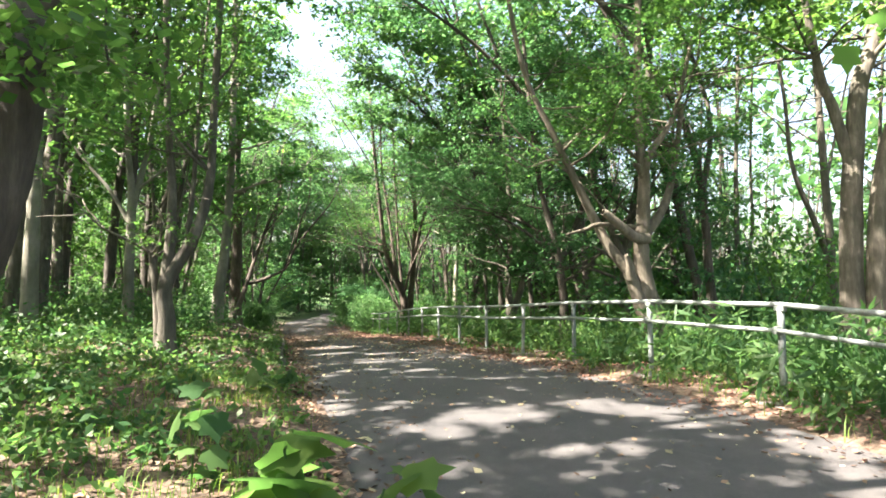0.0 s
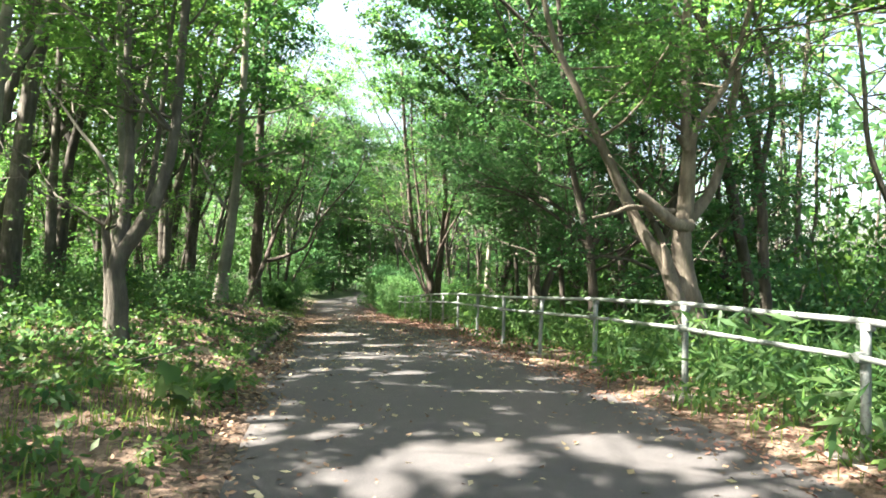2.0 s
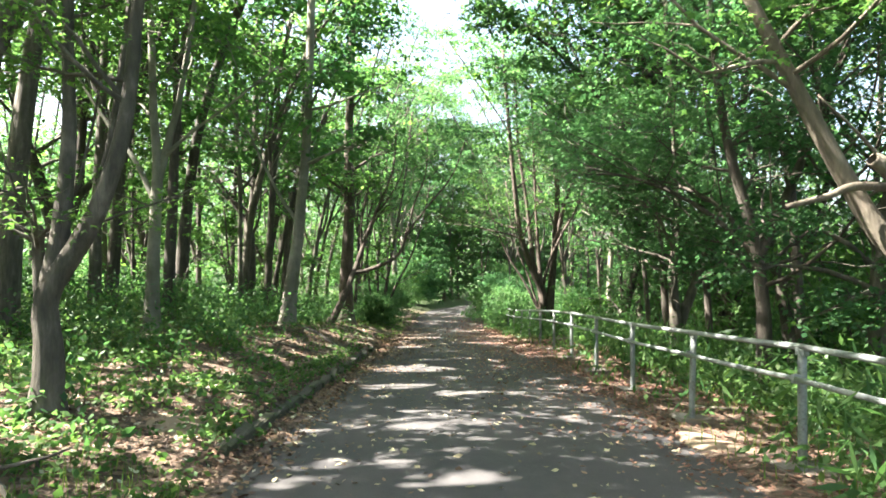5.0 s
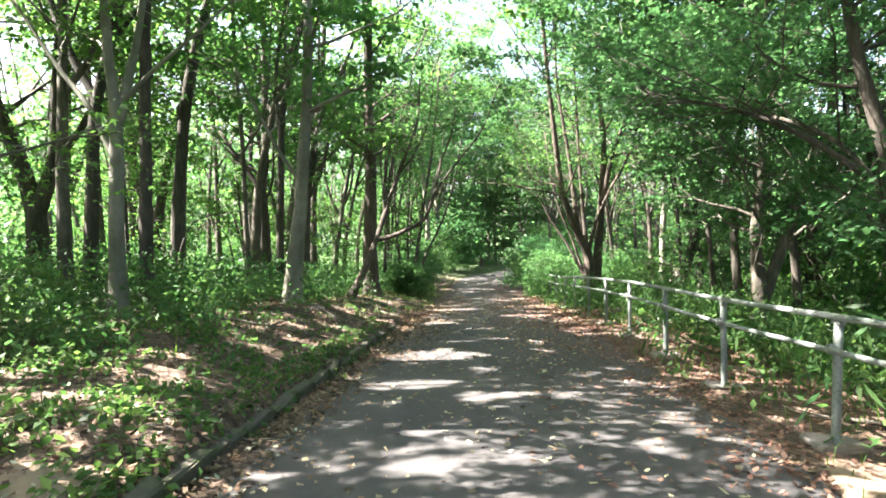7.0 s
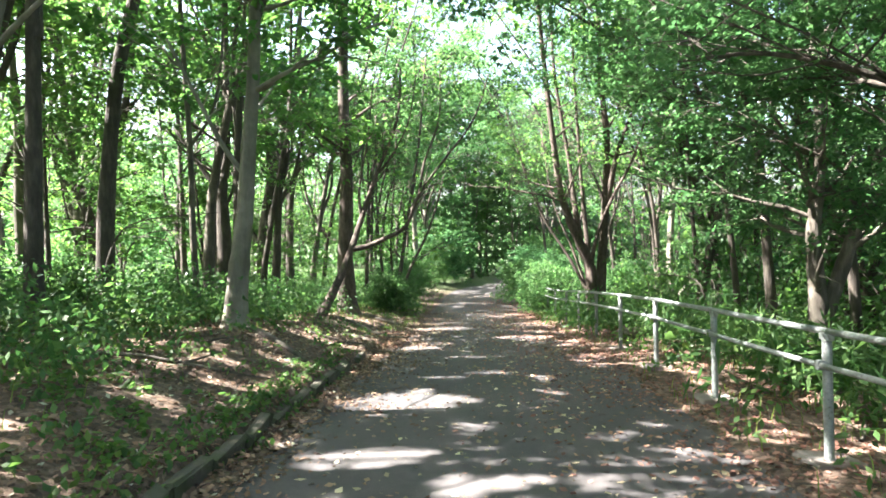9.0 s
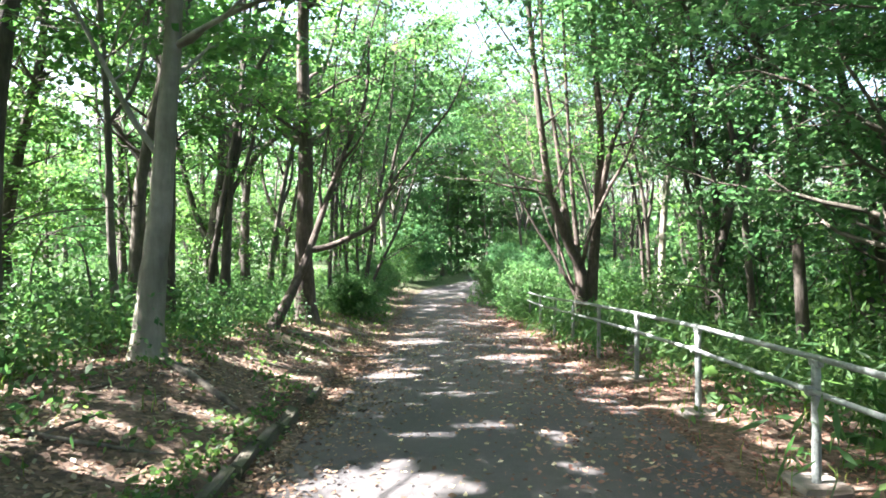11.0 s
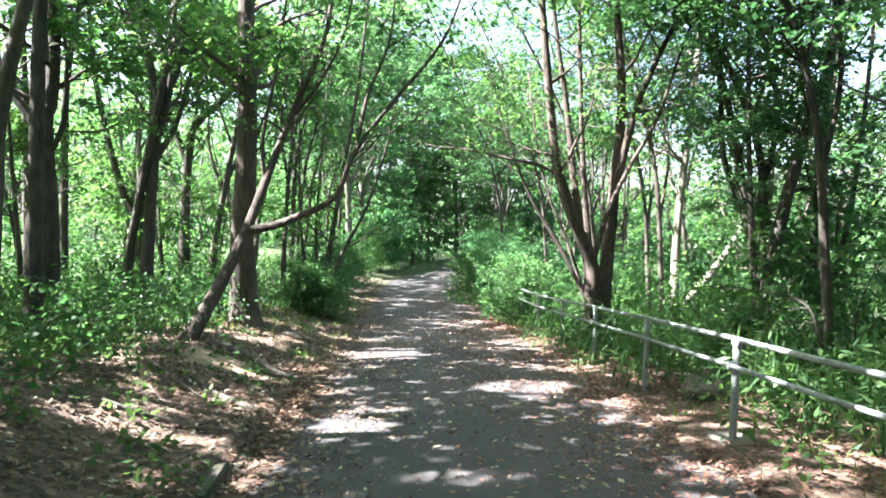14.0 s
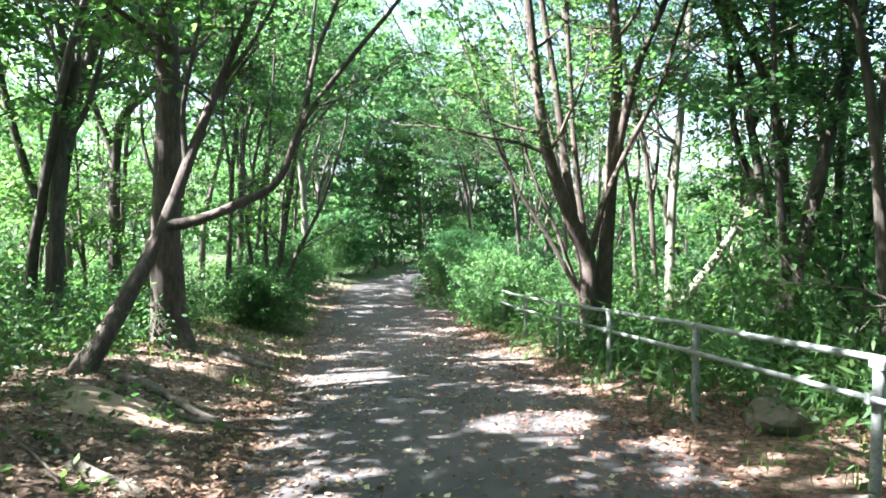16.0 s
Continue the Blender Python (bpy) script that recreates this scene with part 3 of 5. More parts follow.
tree("pollarded_tree", 3.95, 8.2, "stout pale old tree with a knobby pollarded stump limb", [
    (((-0.12, 0, 0), (-0.15, 0, 0.45), (-0.22, 0, 0.95), (-0.38, 0, 1.5), (-0.42, 0, 1.95), (-0.37, 0, 2.4), (-0.34, 0, 2.85), (-0.33, 0, 3.2), (-0.36, 0.05, 3.6), (-0.3, 0.15, 5.0), (-0.1, 0.3, 7.5)), 0.19, 0.05),
    (((-0.28, -0.05, 0), (-0.34, -0.05, 0.6), (-0.5, -0.03, 1.15), (-0.66, 0, 1.6), (-0.9, 0.15, 2.0), (-1.12, 0.3, 2.55), (-1.45, 0.4, 3.3), (-1.75, 0.4, 3.9), (-2.2, 0.5, 5.0), (-2.6, 0.6, 7.5)), 0.14, 0.03),
    (((-0.35, -0.05, 2.12), (-0.6, -0.15, 2.12), (-0.9, -0.2, 2.3), (-1.12, -0.22, 2.46), (-1.2, -0.23, 2.5)), 0.095, 0.05),
    (((-1.12, -0.22, 2.5), (-1.35, -0.25, 2.72), (-1.62, -0.28, 2.95)), 0.016, 0.006),
    (((-0.45, 0.05, 2.3), (-1.1, 0.05, 2.34), (-1.35, 0.05, 2.26), (-1.65, 0.1, 2.18)), 0.045, 0.02),
    (((-0.36, -0.05, 3.12), (-0.48, -0.08, 3.25), (-0.56, -0.1, 3.28)), 0.075, 0.035),
    (((-0.38, -0.08, 3.1), (-0.3, -0.12, 3.45), (-0.08, -0.15, 3.75), (0.15, -0.2, 4.2), (0.5, -0.2, 5.4)), 0.07, 0.03),
    (((-0.3, 0.05, 2.2), (0.05, 0.1, 2.6), (0.3, 0.15, 3.2), (0.55, 0.2, 4.4)), 0.09, 0.04),
    (((-0.64, -0.06, 1.5), (-0.72, -0.14, 1.72), (-0.8, -0.18, 1.86)), 0.09, 0.025)], 16, BARK_PALE, boughs=7, reach=2.2, first=0.62, per=60, leaf_size=0.07, lobes=True, keep=lambda px, py, pz: pz > 3.1, seg=14, bare=(2, 3, 4, 5, 8))
tree("twin_tree", 5.8, 6.5, "tall twin-trunked tree with pale flaking patches beyond the railing", [
    (((0, 0, 0), (0.0, 0, 1.6), (0.1, 0, 3.2), (0.3, 0, 4.6), (0.7, 0, 6), (1.0, 0, 12)), 0.2, 0.08),
    (((0.2, -0.2, 0), (0.2, -0.2, 1.2), (0.3, -0.3, 3.2), (0.8, -0.4, 4.8), (1.2, -0.4, 6), (1.8, -0.4, 11)), 0.2, 0.07),
    (((0.1, 0, 3.4), (-0.1, 0.1, 4.3), (-0.35, 0.1, 5.0), (-0.8, 0.2, 8)), 0.1, 0.04)], 17, BARK, boughs=9, reach=3.0, first=0.62, per=40, leaf_size=0.12)
dark_tree = tree("dark_tree", -3.2, 2.2, "thick dark rough-barked tree at the edge of the verge", [
    (((-0.2, 0, 0), (-0.13, 0, 0.8), (0.05, 0, 1.4), (0.12, 0, 1.9), (0.12, 0, 2.6), (0.1, 0, 4.0), (0, 0, 9)), 0.13, 0.06),
    (((0.12, 0, 2.15), (0.3, 0, 2.35), (0.5, 0.1, 2.6), (0.9, 0.2, 3.4)), 0.04, 0.015),
    (((0.08, -0.05, 1.75), (-0.1, -0.2, 1.72), (-0.3, -0.3, 1.8)), 0.035, 0.02),
    (((0.1, 0, 2.5), (0.0, -0.1, 2.6), (-0.3, -0.2, 3.0), (-0.8, -0.3, 4)), 0.05, 0.02),
    (((0.1, 0, 4.0), (1.2, -0.5, 4.5), (2.3, -1.0, 3.7), (2.88, -1.34, 2.6), (2.96, -1.42, 1.98)), 0.035, 0.004)], 18, BARK_DARK, boughs=5, reach=2.2, first=0.75, per=40, leaf_size=0.065, keep=clear_of_path)
rt = np.random.default_rng(190)
tagged(part("leaf_spray", leaf_mesh("leaf_spray", np.array((2.97, -1.43, 1.95)) + rt.normal(0, (0.06, 0.06, 0.06), (8, 3)), 0.11, LEAF, 191, 0.95, 0.6, lobes="broad"), dark_tree, "broad green leaves on a drooping twig"), kind="stuff")
tree("lit_tree", -4.95, 13.45, "slim pale tree forking above head height on the bank", [
    (((0, 0, 0), (0, 0, 1.2), (0.03, 0, 2.6), (-0.08, 0, 4), (-0.3, 0, 9)), 0.13, 0.04),
    (((0.03, 0, 2.4), (0.2, 0.05, 3.2), (0.38, 0.1, 4.2), (0.8, 0.2, 8)), 0.08, 0.03),
    (((0, 0, 2.1), (-0.4, 0.1, 2.8), (-0.9, 0.2, 3.4), (-1.6, 0.3, 4.4)), 0.05, 0.02),
    (((0.1, 0, 2.8), (0.6, -0.1, 3.2), (1.2, -0.2, 3.6), (2.0, -0.3, 4.2)), 0.035, 0.012)], 19, BARK_GREY, boughs=5, reach=2.6, first=0.6, per=30, leaf_size=0.095, keep=clear_of_path)
tree("broken_tree", -6.45, 23.3, "dark tree with a pale torn broken side", [
    (((0, 0, 0), (0.05, 0, 1.5), (0.0, 0, 3.2), (0.1, 0.1, 4.2), (0.1, 0.2, 10)), 0.24, 0.07),
    (((0, 0, 3.0), (-0.6, 0, 3.8), (-1.2, 0, 4.7)), 0.09, 0.04),
    (((0.05, 0, 2.6), (0.3, 0, 3.2), (0.35, 0, 4.2), (0.2, 0, 5.6)), 0.05, 0.02)], 22, BARK_DARK, boughs=7, reach=2.8, first=0.55, per=26, leaf_size=0.15)
tree("forked_tree", -7.75, 30.3, "dark tree forking into three stems above the grass", [
    (((0, 0, 0), (-0.05, 0, 1.8), (0.4, 0, 4.6), (1.3, 0, 7.6), (1.6, 0, 12)), 0.25, 0.08),
    (((0.3, 0, 4.2), (0.25, 0, 6), (-0.2, 0, 8), (-0.4, 0, 12)), 0.14, 0.05),
    (((-0.05, 0, 1.7), (-0.7, 0.1, 3.2), (-1.3, 0.1, 6), (-1.6, 0.2, 10)), 0.13, 0.05)], 23, BARK_DARK, boughs=12, reach=3.0, first=0.45, per=26, leaf_size=0.17)
tree("forked_tree", -7.7, 33.5, "dark tree forking into bent boughs behind the bank", [
    (((0, 0, 0), (0, 0, 2), (0.2, 0, 4.8), (1.2, 0, 6), (2.2, 0, 7.2), (3, 0, 9)), 0.2, 0.05),
    (((0.1, 0, 3.8), (-0.6, 0, 6), (-0.9, 0, 10)), 0.12, 0.04)], 24, BARK_DARK, boughs=8, reach=3.0, first=0.5, per=22, leaf_size=0.17)
tree("dark_maple", -8.7, 17.1, "dark many-stemmed tree with low spreading forks", [
    (((0, 0, 0), (0, 0, 1.3), (-0.4, 0, 2.6), (-1.0, 0, 4.4), (-1.6, 0, 8)), 0.24, 0.06),
    (((0, 0, 1.2), (0.4, 0, 2.4), (0.5, 0, 4.0), (0.9, 0, 8)), 0.17, 0.05),
    (((0.4, 0, 2.3), (1.0, 0, 3.0), (1.6, 0, 4.4), (2, 0, 7)), 0.09, 0.03)], 25, BARK_DARK, boughs=9, reach=2.8, first=0.5, per=20, leaf_size=0.13)
tree("dark_maple", -8.9, 22.0, "dark two-stemmed tree in the bright wood", [
    (((0, 0, 0), (-0.1, 0, 1.6), (-0.6, 0, 3.4), (-1.0, 0, 8)), 0.2, 0.06),
    (((0, 0, 1.5), (0.3, 0, 3), (0.8, 0, 5), (1.2, 0, 9)), 0.15, 0.05)], 26, BARK_DARK, boughs=10, reach=2.8, first=0.5, per=20, leaf_size=0.13)
for k, (x, y, r, b) in enumerate(((-5.6, 10.0, 0.13, BARK_GREY), (-6.7, 15.0, 0.13, BARK), (-6.2, 26.6, 0.17, BARK_DARK), (-9.2, 20.0, 0.16, BARK), (-5.4, 19.4, 0.07, BARK),
                                  (-6.4, 6.2, 0.12, BARK), (-5.2, 4.4, 0.08, BARK), (-7.2, 12.0, 0.1, BARK_DARK))):
    rr = random.Random(300 + k)
    bend = rr.uniform(-0.5, 0.5)
    tree("slender_tree", x, y, "slender woodland tree with a thin straight trunk", [
        (((0, 0, 0), (bend * 0.2, 0, 1.6), (bend * 0.4, 0.1, 3.4), (bend, 0.3, 6), (bend * 1.4, 0.4, 11)), r, 0.04),
        (((bend * 0.4, 0.1, 3.2), (bend * 0.4 + 0.5, 0.3, 4.4), (bend + 0.9, 0.5, 8)), r * 0.5, 0.02)], 310 + k, b, boughs=8 if y > 8 else 4, reach=2.7, first=0.5, per=16, leaf_size=0.12 if y > 9 else 0.07, group="slender trees", keep=clear_of_path)
tree("maple_tree", 4.2, 15.8, "maple with two leaning stems and layered boughs over the railing", [
    (((0, 0, 0), (0, 0, 1.0), (-0.05, 0, 1.9), (0.05, 0, 3.4), (-0.2, 0, 7.5)), 0.15, 0.04),
    (((0.0, 0, 0.7), (0.3, 0, 1.5), (0.65, 0, 2.5), (1.2, 0, 4.2), (1.6, 0, 7)), 0.11, 0.04)], 27, BARK, LEAF_COOL, boughs=16, reach=2.7, first=0.28, per=72, leaf_size=0.08, spray=0.75, keep=clear_low)
tree("maple_tree", 3.95, 12.0, "dark maple trunk with feathery layered boughs hanging low", [
    (((0, 0, 0), (0.05, 0, 1.2), (-0.1, 0, 2.4), (-0.5, 0, 4.0), (-0.8, 0, 7)), 0.12, 0.04),
    (((-0.05, 0, 2.0), (0.5, 0, 3.2), (1.2, 0, 5), (1.5, 0, 7)), 0.08, 0.03),
    (((-0.1, 0, 2.2), (-0.8, 0.5, 2.9), (-1.6, 0.9, 3.3), (-2.3, 1.2, 3.35)), 0.045, 0.012),
    (((-0.05, 0, 2.0), (-0.1, 0.9, 2.8), (-0.5, 1.8, 3.3), (-1.0, 2.6, 3.5)), 0.045, 0.012)], 28, BARK_DARK, LEAF_COOL, boughs=14, reach=2.6, first=0.3, per=56, leaf_size=0.078, spray=0.65, lobes=True, keep=clear_low)
tree("maple_tree", 5.0, 11.2, "dark maple behind the railing with lit lower trunk", [
    (((0, 0, 0), (0, 0, 1.3), (0.1, 0, 2.6), (0.5, 0, 4.5), (0.9, 0, 8)), 0.16, 0.05),
    (((0.1, 0, 2.2), (-0.5, 0, 3.4), (-0.9, 0, 5.5)), 0.08, 0.03)], 29, BARK, LEAF_COOL, boughs=15, reach=2.6, first=0.3, per=70, leaf_size=0.08, spray=0.75, keep=clear_low)
for k, (x, y) in enumerate(((6.8, 19.2), (7.4, 24.6), (9.0, 15.0))):
    tree("maple_tree", x, y, "spreading maple with layered boughs beyond the railing", [
        (((0, 0, 0), (0.1, 0, 1.2), (-0.1, 0, 2.6), (0.3 - 0.3 * k, 0, 5), (0.4, 0, 9)), 0.13, 0.04),
        (((0.0, 0, 1.6), (0.6, 0.2, 2.8), (1.0, 0.3, 5), (1.2, 0.3, 8)), 0.08, 0.03)], 350 + k, BARK_DARK, LEAF_COOL, boughs=16, reach=2.8, first=0.25, per=44, leaf_size=0.11, spray=0.8, simple=True)
tree("leaning_maple", 5.15, 23.0, "tall maple leaning away from the path", [
    (((0, 0, 0), (0.1, 0, 1.0), (0.45, 0, 2.6), (0.85, 0, 4.2), (1.25, 0, 5.6), (1.8, 0, 9)), 0.15, 0.05),
    (((0.1, 0, 1.4), (0.0, 0, 2.6), (-0.1, 0, 4), (-0.2, 0, 7)), 0.07, 0.03)], 30, BARK_DARK, LEAF_COOL, boughs=11, reach=2.6, first=0.45, per=30, leaf_size=0.10, spray=0.7)
tree("pale_tree", 6.25, 28.5, "pale slender tree with a sunlit crooked stem", [
    (((0, 0, 0), (0, 0, 1.3), (0.05, 0, 3.6), (0.4, 0, 7.2), (0.6, 0, 11)), 0.16, 0.06),
    (((0.1, 0, 1.2), (0.9, -0.2, 2.2), (1.75, -0.2, 3.5), (2.3, -0.2, 4.6)), 0.12, 0.06)], 31, BARK_GREY, boughs=12, reach=2.8, first=0.45, per=26, leaf_size=0.14)
tree("bare_thicket_tree", -2.9, 30.3, "thicket of thin dark bare stems leaning over the path", [
    (((0, 0, 0), (0.15, 0, 1.4), (0.5, 0, 3.6), (0.9, 0, 6), (1.2, 0, 9)), 0.09, 0.03),
    (((0.05, 0, 0.2), (0.5, -0.1, 1.4), (1.2, -0.1, 2.8), (1.7, -0.1, 4.4), (2.0, -0.1, 6)), 0.07, 0.02),
    (((-0.1, 0.1, 0.0), (-0.2, 0.1, 2), (-0.1, 0.2, 4), (0.1, 0.3, 7)), 0.06, 0.02),
    (((-0.3, 0, 0.0), (-0.6, 0.1, 2), (-0.7, 0.2, 4), (-0.7, 0.3, 7)), 0.06, 0.02)], 32, BARK_DARK, boughs=8, reach=1.8, first=0.25, per=4, leaf_size=0.15)

# trees added to arch over the path and shade it, near crowns unseen
for k, (x, y, lean) in enumerate(((-4.6, 35.0, 2.0), (-4.9, 46.5, 4.0), (-7.4, 5.2, 0.6), (-3.4, 49.5, 3.4), (4.9, 50.5, -2.6), (-5.6, 0.6, 1.2), (-5.2, 14.6, 1.8), (-5.1, 20.6, 2.2), (-8.4, 27.6, 1.0),
                                   (6.2, 9.9, -5.2), (5.8, 14.2, -5.0), (5.4, 19.6, -4.8), (6.2, 24.2, -4.4), (5.8, -0.5, -4.6))):
    near = y < 26
    tree("arching_tree", x, y, "tall added tree arching its leafy crown over the path for shade", [
        (((0, 0, 0), (0.02 * lean, 0, 2.0), (0.10 * lean, 0, 5.0), (0.5 * lean, 0.2, 7.8), (1.1 * lean, 0.3, 9.8)), 0.12, 0.03),
        (((0.06 * lean, 0, 3.4), (-0.04 * lean, 0.3, 5.6), (0.2 * lean, 0.5, 9)), 0.07, 0.03)], 340 + k, BARK_DARK, LEAF_COOL,
        boughs=(13 if y > 12 else 17) if x > 0 else 4 if x < -7 and near else 8 if near else 10 if y < 40 else 13, reach=3.4, first=0.62 if near else 0.4, per=32 if x > 0 or y > 40 else 42, leaf_size=0.15, spray=0.95, simple=True,
        group="arching trees", keep=lambda px, py, pz: pz > 3.4 or abs(px) > 2.9)

for k, (x, y, lean) in enumerate(((5.3, 31.8, -4.2), (-4.8, 39.0, 3.6), (5.0, 37.5, -3.2), (6.6, 31.0, -2.6), (4.6, 45.0, -2.6), (3.8, 41.0, -3.4), (5.8, 34.5, -2.2), (6.0, 28.6, -2.4), (5.6, 21.6, -3.6), (5.4, 17.0, -3.3), (-4.2, 31.4, 2.2), (-4.7, 36.6, 2.8), (-4.0, 44.0, 2.4))):
    tree("airy_tree", x, y, "slim tree with a thin lacy crown above the path", [
        (((0, 0, 0), (0.03 * lean, 0, 2.0), (0.15 * lean, 0, 5.0), (0.6 * lean, 0.2, 9.0), (1.3 * lean, 0.3, 13.5)), 0.09, 0.025),
        (((0.06 * lean, 0, 3.4), (-0.05 * lean, 0.3, 5.6), (0.25 * lean, 0.5, 9.5)), 0.05, 0.02)], 380 + k, BARK_DARK, LEAF_COOL,
        boughs=21, reach=3.9, first=0.45, per=30 if y < 30 else 38, leaf_size=0.12, spray=1.15, simple=True, group="airy trees", keep=lambda px, py, pz: pz > 3.8 or abs(px) > 3.2)

# high leaf roof added for shade, on the sunny side and beyond the railing
place = random.Random(12)
for k in range(38):
    if k < 30:
        x, y = (-6.6, -10.4, -12.6)[k % 3] + place.uniform(-0.7, 0.7), -4 + 5.0 * (k // 3) + place.uniform(-1.4, 1.4)
    else:
        x, y = (6.6, 10.6)[k % 2] + place.uniform(-0.6, 0.6), 11.0 + 4.6 * ((k - 30) // 2) + place.uniform(-1.2, 1.2)
    h, bend, fork = place.uniform(12, 14.5), place.uniform(-0.9, 1.2), place.uniform(1.6, 3.4)
    if k < 30 and k % 3 == 2 and k % 2:
        continue
    side = place.choice((-1, 1))
    if abs(x) < 8:
        bend = math.copysign(3.0 + 1.6 * abs(bend), -x)
    tree("canopy_tree", x, y, "tall forked tree added with a broad high crown for shade", [
        (((0, 0, 0), (0.03 * bend, 0, fork * 0.6), (0.07 * bend, 0, fork), (0.25 * bend, 0.1, 5.5), (0.6 * bend, 0.2, 8.5), (bend, 0.3, h)), place.uniform(0.11, 0.17), 0.04),
        (((0.07 * bend, 0, fork - 0.1), (0.35 * side, 0.1, fork + 0.9), (0.8 * side, 0.2, fork + 2.2), (0.9 * side, 0.3, fork + 4.2), (1.5 * side, 0.6, h * 0.85)), 0.085, 0.03),
        (((0.17 * bend, 0.1, 4.4), (0.2 * bend - 0.5 * side, 0.3, 5.4), (0.2 * bend - 1.3 * side, 0.5, 7.4)), 0.05, 0.02)], 900 + k, BARK if k % 2 else BARK_DARK, LEAF,
        boughs=9, reach=4.3, first=0.6, per=15, leaf_size=0.25, spray=1.5, seg=7, twigs=3, simple=True, group="canopy trees", keep=lambda px, py, pz: pz > 7.4)

# tall trees added so their unseen tops, meeting over the path, give shade
for k, (x, y, lean) in enumerate(((-7.6, 3.2, 6.6), (-8.0, 7.2, 7.6), (-6.0, 11.6, 5.4), (-6.4, 18.0, 6.0), (7.4, 21.0, -6.6))):
    tree("vaulting_tree", x, y, "very tall tree added so its top over the path gives shade", [
        (((0, 0, 0), (0.02 * lean, 0, 2.4), (0.08 * lean, 0.1, 5.0), (0.3 * lean, 0.2, 8.6), (0.7 * lean, 0.3, 11.6), (1.1 * lean, 0.4, 13.6)), 0.16, 0.04),
        (((0.2 * lean, 0.2, 7.2), (0.35 * lean, 0.8, 10.0), (0.8 * lean, 1.4, 13.0)), 0.07, 0.03)], 930 + k, BARK_DARK if k % 2 else BARK, LEAF_COOL,
        boughs=12, reach=4.4, first=0.62, per=9, leaf_size=0.25, spray=1.6, seg=8, simple=True, group="vaulting trees", keep=lambda px, py, pz: pz > 8.6)

# young maples that fill the middle storey
for k in range(16):
    x, y = -7.0 - 6.0 * place.random() - (1.5 if k < 4 else 0), 5 + 2.3 * k + place.uniform(-0.8, 0.8)
    h, bend = place.uniform(4.5, 7), place.uniform(-0.8, 0.8)
    tree("young_maple", x, y, "young maple with layered bright green boughs", [
        (((0, 0, 0), (0.1 * bend, 0, 1.0), (0.4 * bend, 0.1, 2.4), (0.6 * bend, 0.2, h * 0.7), (bend, 0.3, h)), 0.06, 0.015),
        (((0.1 * bend, 0, 0.9), (-0.4, 0.2, 2.0), (-0.8, 0.3, h * 0.6)), 0.04, 0.012)], 960 + k, BARK_DARK, LEAF,
        boughs=11, reach=2.2, first=0.22, per=22, leaf_size=0.13, spray=0.8, seg=7, simple=True, group="young maples")

# tall thin crowns that close the sky over the end of the path
for k, (x, y, h) in enumerate(((-3.5, 53.5, 17), (0.4, 60.5, 21), (3.2, 62.0, 19), (-7.0, 57.0, 18), (-3.4, 42.5, 15), (-1.6, 58.0, 20), (6.5, 58.0, 16), (9.5, 52.0, 12))):
    tree("tall_tree", x, y, "tall sunlit tree with a thin pale crown", [
        (((0, 0, 0), (0.1, 0, 3.0), (-0.2, 0, 8.0), (0.2, 0.2, h * 0.65), (0.3, 0.3, h)), 0.2, 0.04),
        (((0, 0, 4.0), (0.9, 0.3, 7.0), (1.6, 0.5, h * 0.8)), 0.1, 0.03)], 395 + k, BARK_GREY, LEAF_COOL,
        boughs=22, reach=4.2, first=0.25 if y > 50 else 0.5, per=34, leaf_size=0.24, spray=1.5, simple=True, group="tall trees")

# ---- background woods ----
models = []
for k in range(6):
    rk = random.Random(40 + k)
    h = rk.uniform(9, 13)
    stems = [(((0, 0, 0), (rk.gauss(0, 0.1), rk.gauss(0, 0.1), 1.5), (rk.gauss(0, 0.3), rk.gauss(0, 0.3), h * 0.4), (rk.gauss(0, 0.5), rk.gauss(0, 0.5), h)), 0.14, 0.03),
             (((0, 0, 1.6 + 0.4 * k), (0.3, 0.2, 2.6 + 0.4 * k), (1.0, 0.6, h * 0.55), (1.4, 0.9, h * 0.9)), 0.08, 0.02)]
    models.append(tree("woodland_tree", -10 - 4 * k, -14, "tall thin woodland tree with a leafy crown", stems, 60 + k, (BARK, BARK_DARK)[k % 2], (LEAF, LEAF_COOL, LEAF)[k % 3],
                       boughs=8, reach=3.2, first=0.34, per=22, leaf_size=0.165, spray=0.95, group="woodland trees", seg=7, twigs=2, simple=True))
taken = [(o.matrix_basis.translation.x, o.matrix_basis.translation.y) for o in scene.objects if o.get("category") == "tree"]
spots = random.Random(8)
tries = n = 0
while n < 115 and tries < 8000:
    tries += 1
    y = spots.uniform(-10, 66)
    x = spots.choice((-1, 1, 1)) * spots.uniform(5.4, 26)
    if y > 50:
        x = spots.uniform(-18, 18)
    if y > 34 and spots.random() < 0.35:
        x = spots.choice((-1, 1)) * spots.uniform(3.9, 5.5)
    if x > 5 and y < 8 and x < 14 or (-20 < x < -5 and y < 44 and (x > -11.5 or spots.random() < 0.7)) or (2 < x < 7.5 and 26 < y < 52):
        continue
    if min((x - a) ** 2 + (y - b) ** 2 for a, b in taken) < 2.5 ** 2:
        continue
    taken.append((x, y))
    s = spots.uniform(0.8, 1.2)
    c = copy_thing(models[n % 6], pose(x, y, gz(x, y) - 0.05, 0, 0, spots.uniform(0, 360)))
    c.scale = (s, s, s)
    n += 1

